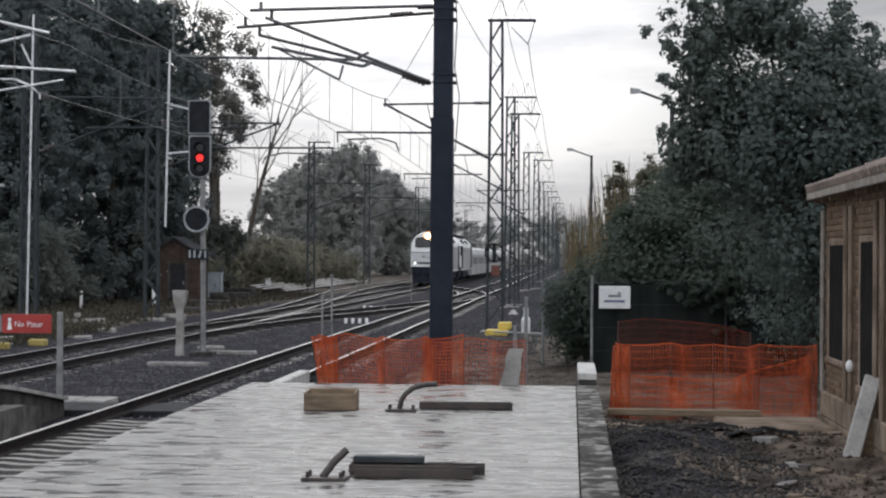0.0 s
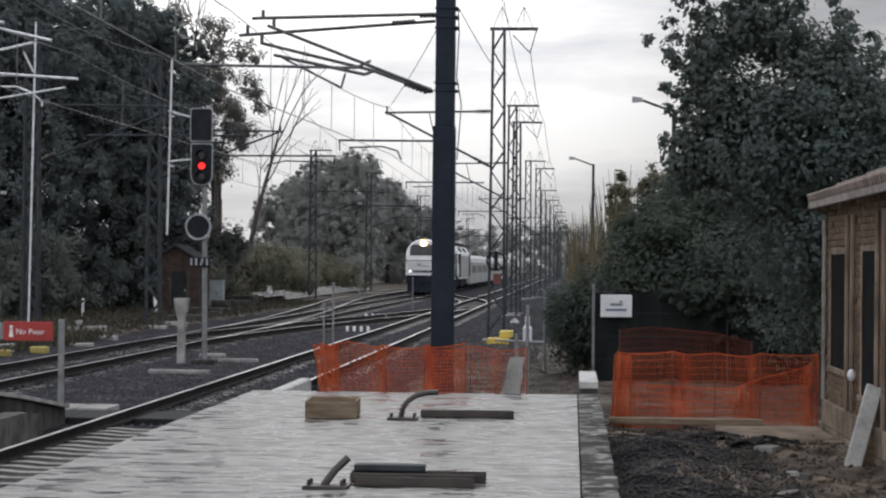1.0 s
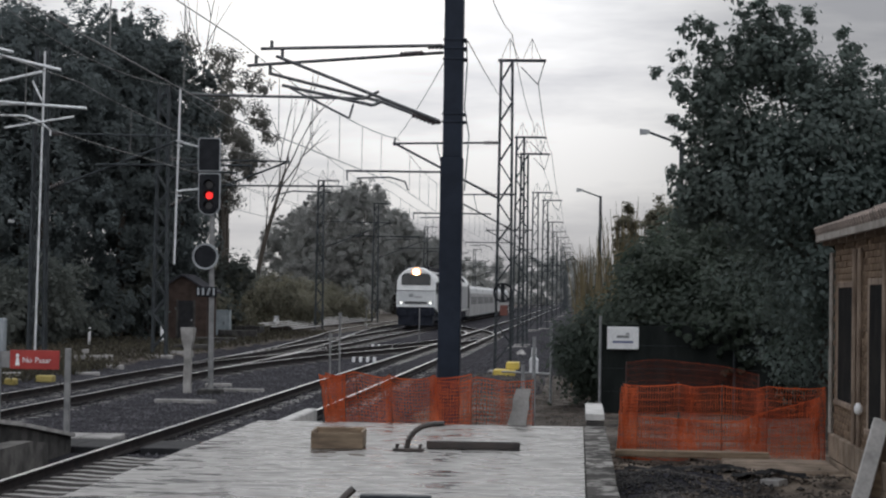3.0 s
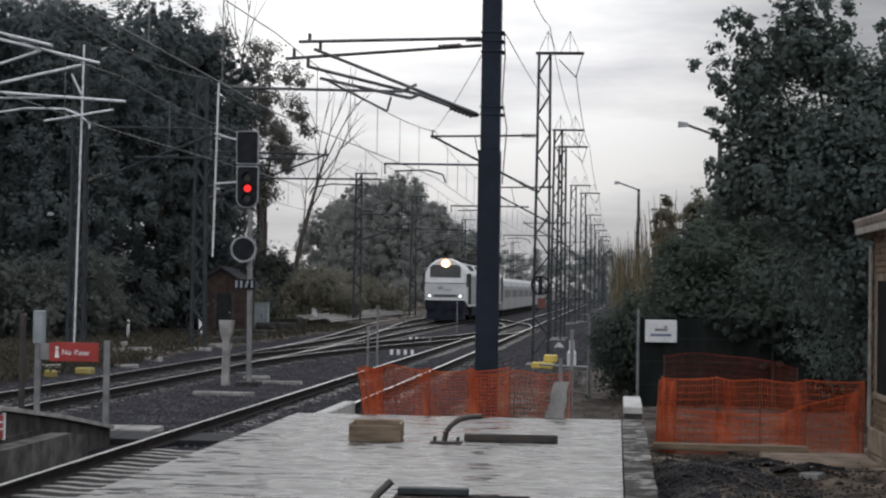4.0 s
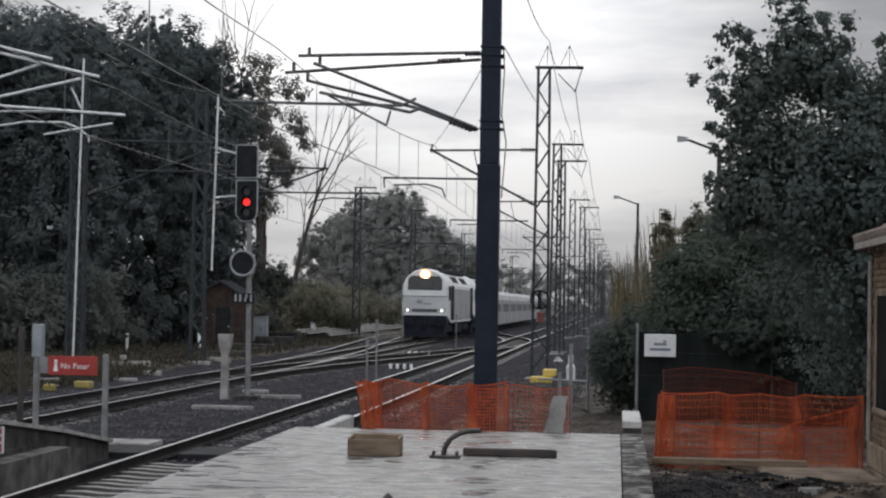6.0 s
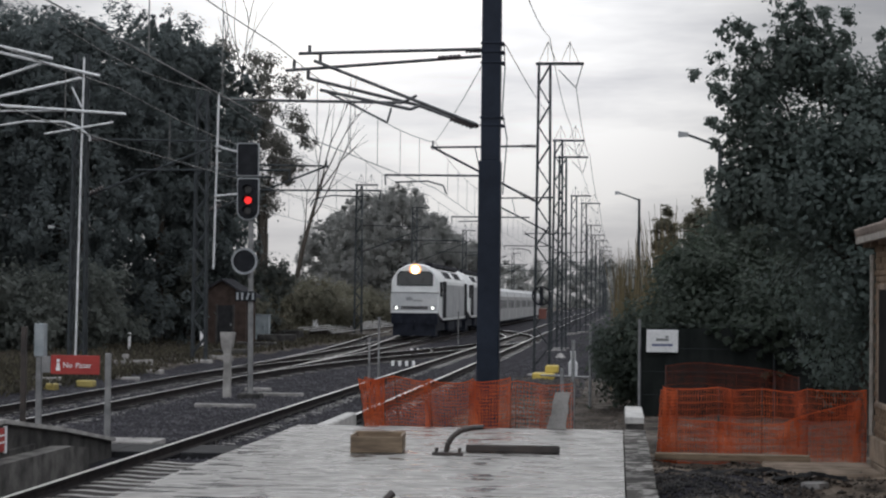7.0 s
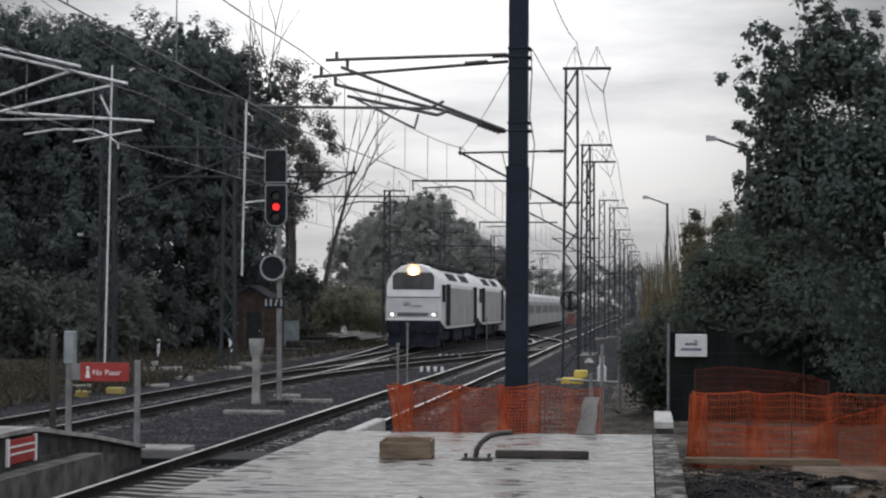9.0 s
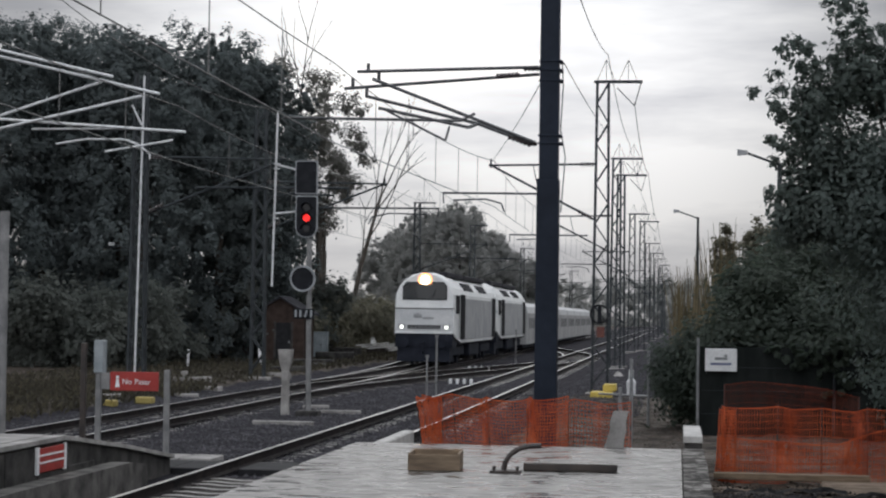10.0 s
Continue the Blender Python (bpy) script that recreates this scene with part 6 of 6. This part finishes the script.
rs = np.random.RandomState(77)
hedge = [(x, y, z, 1.6, 1.3, 1.4) for x, y, z in zip(rs.uniform(-48, -18.5, 46), rs.uniform(78, 92, 46), rs.uniform(0.6, 2.8, 46))]
hedge += [(x, y, z, 1.1, 1.0, 1.3) for x, y, z in zip(rs.uniform(-23.5, -18.7, 20), rs.uniform(96, 106, 20), rs.uniform(0.5, 4.6, 20))]
hedge = [(x, y, min(z, 3.2) if y > 93 else z, a, b, c) for x, y, z, a, b, c in hedge]
hedge = [b for b in hedge if not (-21.5 < b[0] < -17 and 91 < b[1] < 101)]
hedge = [(min(x, -19.5 - (92 - y) * 0.35) if y < 93 else x, y, z, a, b, c) for x, y, z, a, b, c in hedge]
tagged(new("undergrowth", foliage("undergrowth", hedge, 1700, 12, 0.14, LEAF_UNDER, 5)), "dark tangled undergrowth along the wood", "undergrowth", kind="stuff")
scrub = [(x, y, z, 1.7, 3, 1.2) for x, y, z in zip(rs.uniform(-25, -18.8, 34), rs.uniform(104, 175, 34), rs.uniform(0.4, 3.0, 34))]
tagged(new("scrub", foliage("scrub", scrub, 1900, 13, 0.15, LEAF_DRY, 6)), "dry olive-brown scrub beside the siding", "scrub", kind="stuff")
grass_at = np.stack([rs.uniform(-24, -15.2, 14000), rs.uniform(50, 120, 14000), rs.uniform(-0.12, 0.10, 14000)], 1)
near_at = np.stack([rs.uniform(-22, -14.6, 9000), rs.uniform(36, 62, 9000), rs.uniform(-0.12, 0.08, 9000)], 1)
grass_at = np.concatenate([grass_at, near_at])
tagged(new("dry_grass", leaves("dry_grass", grass_at, 0.07, VERGE_GRASS, 7, 3.0, 1.0)), "dry straw-coloured grass on the verge", "grass", kind="stuff")

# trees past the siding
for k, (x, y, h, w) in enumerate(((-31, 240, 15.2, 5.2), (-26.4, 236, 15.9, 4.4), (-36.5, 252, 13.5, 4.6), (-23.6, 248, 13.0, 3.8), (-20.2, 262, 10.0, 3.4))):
    build_tree("tree", "grey-green round-crowned tree beyond the siding, leaf colour paled for haze", (x, y, -0.1), h, wood_blobs(h, w, k + 50, 0.1), 0.21, 2200, LEAF_FAR_HAZED, 60 + k, "far trees", 0.3, 1.7, 0.12, 0.12)
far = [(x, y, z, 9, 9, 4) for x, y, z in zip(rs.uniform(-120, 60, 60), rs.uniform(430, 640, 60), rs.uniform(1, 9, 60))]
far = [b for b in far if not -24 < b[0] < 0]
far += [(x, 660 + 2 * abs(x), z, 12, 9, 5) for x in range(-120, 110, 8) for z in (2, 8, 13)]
tagged(new("far_wood", foliage("far_wood", far, 520, 14, 0.85, LEAF_FAR_HAZED, 8)), "distant grey-green belt of trees, leaf colour paled for haze", "wood", kind="stuff")


def build_bare_tree():
    t = thing("bare_tree", "leafless pale tree leaning beside the wood", "tree", (-20.7, 120, -0.1))
    rs = np.random.RandomState(5)
    bm = bmesh.new()
    tube(bm, (0, 0, -0.2), (1.15, 0, 5.6), 0.19, 7, 0.14)
    tube(bm, (1.15, 0, 5.6), (2.3, 0, 9.8), 0.14, 7, 0.08)
    for x, z, way, ln in ((1.2, 5.8, (0.05, 0, 1), 3.2), (1.6, 7.2, (0.62, 0.1, 1), 4.2), (1.9, 8.3, (0.12, 0, 1), 4.6), (2.3, 9.8, (0.5, 0.1, 1), 4.4), (2.3, 9.8, (0.2, -0.1, 1), 4.6), (2.1, 9.0, (0.8, -0.1, 1), 3.6)):
        branches(bm, (x, 0, z), way, ln, 0.055, 1, rs, 0.25, 2)
    part("trunk", bm, BARK, t, "bare forked trunk and twigs")
    t = thing("bare_tree", "leafless tall twigs rising over the wood", "tree", (-22.6, 112, -0.1))
    bm = bmesh.new()
    tube(bm, (0, 0, -0.2), (0.3, 0, 12.0), 0.16, 7, 0.07)
    for way, ln in (((0.04, 0, 1), 6.5), ((-0.10, 0.1, 1), 5.5), ((0.22, -0.1, 1), 5.0)):
        branches(bm, (0.3, 0, 12.0), way, ln, 0.06, 1, rs, 0.3, 2)
    part("trunk", bm, BARK, t, "bare trunk and twigs")


build_bare_tree()

# trees and bushes on the yard side
build_tree("tree", "dark glossy-leaved tree behind the shed", (4.03, 32.5, 0.1), 7.6,
           [(-1.75, 0, 5.75, 0.42, 0.7, 0.5), (-1.15, 0, 6.2, 0.5, 0.7, 0.6), (-2.15, 0, 3.95, 0.45, 0.6, 0.6), (-0.45, 0.2, 5.9, 0.65, 0.9, 0.6), (0.3, 0, 5.5, 0.75, 1.0, 0.6), (-1.45, 0, 4.9, 0.75, 1.0, 0.8), (-1.75, 0, 4.1, 0.6, 0.9, 0.6), (-0.3, 0, 4.9, 1.5, 1.4, 1.1), (1.3, 0, 4.5, 1.1, 1.2, 1.0), (0.2, 0, 3.9, 2.0, 1.6, 1.2), (-1.1, -0.2, 4.1, 1.1, 1.2, 1.0),
            (2.2, 0, 4.0, 1.4, 1.4, 1.1), (0.3, 0, 2.6, 2.0, 1.5, 1.1), (1.0, 0, 1.4, 2.2, 1.5, 1.0), (3.2, 0.2, 2.6, 1.5, 1.4, 1.3)],
           0.064, 4300, LEAF_BROAD, 90, "", 0.13, 1.7, 0.55, 0.16,
           [(-2.72, 0, 5.95, -0.7, 0.9), (-2.50, 0.2, 6.25, -0.6, 1.0), (-2.35, 0, 6.80, -0.45, 1.2), (-2.10, 0.1, 6.85, -0.35, 1.1), (-1.85, -0.2, 6.60, -0.2, 1.0), (-1.55, 0, 7.40, -0.1, 1.5), (-1.33, 0.2, 7.58, 0.0, 1.5), (-1.12, 0, 7.35, 0.05, 1.3), (-1.0, 0.2, 7.0, 0.05, 1.1),
            (-1.5, 0, 6.55, -0.2, 0.9), (-0.60, 0.1, 7.08, 0.1, 1.1), (-0.40, -0.1, 7.0, 0.15, 1.0), (-0.75, 0.3, 6.75, 0.0, 0.9), (0.30, 0, 6.60, 0.2, 1.0), (0.5, 0.1, 6.35, 0.2, 1.0), (0.85, 0, 6.0, 0.2, 1.0), (-2.55, 0, 5.25, -0.8, 0.6), (-2.45, 0.2, 4.80, -0.8, 0.4),
            (-2.50, 0, 4.35, -0.8, 0.2), (-2.35, -0.1, 5.55, -0.7, 0.7), (-2.30, 0, 3.75, -0.7, -0.1), (1.3, 0, 5.8, 0.3, 1.0), (1.8, 0, 5.5, 0.3, 0.9)])
bush = [(0.3, 42, 1.2, 0.9, 1.2, 1.1), (1.2, 41, 1.6, 1.0, 1.3, 1.3), (2.2, 41, 2.2, 1.1, 1.3, 1.5), (0.6, 44, 0.9, 1.2, 1.3, 0.9), (3.2, 40, 1.6, 1.3, 1.3, 1.6), (2.4, 43, 3.4, 0.9, 1.2, 1.0), (4.4, 40, 1.5, 1.4, 1.2, 1.5), (1.6, 42, 2.9, 0.8, 1, 0.8), (3.4, 42, 3.3, 1.1, 1.2, 1.1), (4.6, 41, 3.2, 1.2, 1.2, 1.2), (5.6, 40, 2.4, 1.2, 1.2, 1.6)]
tagged(new("bush", foliage("bush", bush, 5200, 15, 0.072, LEAF_BUSH, 9)), "dense dark green bush behind the fence", "bush", kind="stuff")
creep = [(x, 38.12, z, 0.42, 0.10, 0.24) for x, z in zip(rs.uniform(1.75, 5.6, 22), rs.uniform(1.55, 2.05, 22))]
creep += [(x, 38.12, z, 0.5, 0.10, 0.4) for x, z in zip(rs.uniform(2.9, 5.6, 16), rs.uniform(0.8, 1.8, 16))]
tagged(new("creeper", foliage("creeper", creep, 230, 19, 0.066, LEAF_BUSH, 13)), "dark green creeper hanging over the fence", "creeper", kind="stuff")
back = [(x, y, z, 2.2, 2, 1.8) for x, y, z in zip(rs.uniform(3.5, 22, 40), rs.uniform(46, 60, 40), rs.uniform(0.5, 5.2, 40))]
tagged(new("hedge", foliage("hedge", back, 1200, 16, 0.17, LEAF_DARK, 10)), "dark hedge behind the yard", "hedge", kind="stuff")
bank = [(x, y, z, 1.6, 5, 1.0) for x, y, z in zip(rs.uniform(1.0, 6, 26), rs.uniform(60, 190, 26), rs.uniform(0.3, 2.2, 26))]
tagged(new("scrub", foliage("scrub", bank, 600, 17, 0.22, LEAF_BUSH, 11)), "low green scrub along the line", "scrub", kind="stuff")


def build_reeds():
    rs = np.random.RandomState(31)
    verts, faces = [], []
    for k in range(340):
        x, y = (1.35 + rs.normal() * 0.42 if k % 4 else 0.25 + rs.normal() * 0.2), 49 + rs.normal() * 0.8
        h = rs.uniform(3.0, 4.9) * (1 - 0.22 * abs(x - 1.2))
        lean = rs.normal(size=2) * 0.22
        pts = [Vector((x, y, 0)), Vector((x + lean[0] * 0.4, y + lean[1] * 0.4, h * 0.6)), Vector((x + lean[0], y + lean[1], h))]
        b = len(verts)
        for p, w in zip(pts, (0.009, 0.017, 0.004)):
            verts.extend((p + Vector((-w, 0, 0)), p + Vector((w, w, 0))))
        faces.extend(((b, b + 1, b + 3, b + 2), (b + 2, b + 3, b + 5, b + 4)))
    tagged(new("reeds", raw("reeds", verts, faces, DRY_GRASS)), "tall dry reeds behind the bush", "reeds", kind="stuff")


build_reeds()
plume = [(1.15, 49, 3.9, 0.32, 0.4, 0.85), (1.7, 49, 3.2, 0.6, 0.5, 1.0), (2.3, 48, 3.5, 0.6, 0.6, 0.9), (1.3, 48.5, 2.2, 0.6, 0.5, 1.0), (3.0, 48, 3.8, 0.7, 0.6, 1.0), (1.95, 48.6, 4.1, 0.42, 0.5, 0.7), (2.6, 48.3, 4.3, 0.5, 0.5, 0.7)]
tagged(new("shrub", foliage("shrub", plume, 1900, 18, 0.07, LEAF_DRY, 12)), "pointed brown-green shrub behind the bush", "shrub", kind="stuff")

# ---- ballast stones ----
def scatter_stones(name, label, x, y, low, high, material, seed):
    rs = np.random.RandomState(seed)
    n = len(x)
    octa = np.array(((1, 0, 0), (0, 1, 0), (-1, 0, 0), (0, -1, 0), (0, 0, 0.8), (0, 0, -0.8)), float)
    v = octa[None] * rs.uniform(0.6, 1.3, (n, 6, 1)) * rs.uniform(low, high, n)[:, None, None]
    a = rs.uniform(0, 6.28, n)
    c, s = np.cos(a)[:, None], np.sin(a)[:, None]
    vx, vy = v[..., 0] * c - v[..., 1] * s, v[..., 0] * s + v[..., 1] * c
    z = np.array([ground_z(p, q) for p, q in zip(x, y)]) + 0.012
    co = np.stack([vx + x[:, None], vy + y[:, None], v[..., 2] + z[:, None]], -1).reshape(-1, 3)
    tri = np.array(((0, 1, 4), (1, 2, 4), (2, 3, 4), (3, 0, 4), (1, 0, 5), (2, 1, 5), (3, 2, 5), (0, 3, 5)))
    f = (tri[None] + 6 * np.arange(n)[:, None, None]).reshape(-1, 3)
    tagged(new(name, raw(name, co.tolist(), f.tolist(), material)), label, name.replace("_", " "), kind="stuff")


rs = np.random.RandomState(40)
bx, by = rs.uniform(-14.5, -4.1, 30000), 19 + 52 * rs.uniform(0, 1, 30000) ** 1.5
keep = ~((bx > -10.1) & (bx < -7.4) & (by < 31.6)) & ~((bx < -12.9) & (by < 30)) & ~((by > 29.8) & (by < 31.6))
nx, ny = rs.uniform(-7.4, -4.05, 7000), rs.uniform(13.0, 27.0, 7000)
bx, by, keep = np.concatenate([bx, nx]), np.concatenate([by, ny]), np.concatenate([keep, np.ones(7000, bool)])
sx, sy = rs.uniform(-3.9, -0.9, 6000), 48 + 62 * rs.uniform(0, 1, 6000) ** 1.3
bx, by, keep = np.concatenate([bx, sx]), np.concatenate([by, sy]), np.concatenate([keep, np.ones(6000, bool)])
scatter_stones("ballast", "loose dark grey crushed-stone ballast between the rails", bx[keep], by[keep], 0.018, 0.042, STONE, 41)
CLOD = mat("muddy_clod", (0.028, 0.023, 0.019), (0.105, 0.082, 0.063), 0.9, scale=2, fine=25, bump=0.3, rnd=0.5, island=True)
cx = np.concatenate([rs.uniform(0.4, 3.1, 3400), rs.uniform(-3.7, 0.4, 5000)])
cy = np.concatenate([rs.uniform(13, 24.4, 3400), 24.6 + 35 * rs.uniform(0, 1, 5000) ** 1.4])
hx, hy = 0.42 + 1.7 * rs.uniform(0, 1, 7000) ** 1.5, 14.5 + 8.0 * rs.uniform(0, 1, 7000)
COAL = mat("black_gravel", (0.016, 0.015, 0.0155), (0.066, 0.060, 0.057), 0.75, spec=0.3, scale=1.5, fine=30, bump=0.2, rnd=0.5, island=True)
scatter_stones("gravel_heap", "heap of black crushed gravel beside the kerb", hx, hy, 0.007, 0.028, COAL, 44)
scatter_stones("clods", "muddy clods and small rubble on the dirt", cx, cy, 0.005, 0.024, CLOD, 42)
scatter_stones("rubble", "larger muddy lumps of rubble in the yard", 1.3 + 1.6 * rs.uniform(0, 1, 210) ** 1.3, rs.uniform(14, 24.2, 210), 0.012, 0.05, CLOD, 43)
lay_sleepers(track_1, 12.0, 31, 0.02)
lay_sleepers(track_1, 32.0, 172, -0.045)  # bedded deeper in the ballast
lay_sleepers(track_2, 33.0, 196, -0.045)


motions()
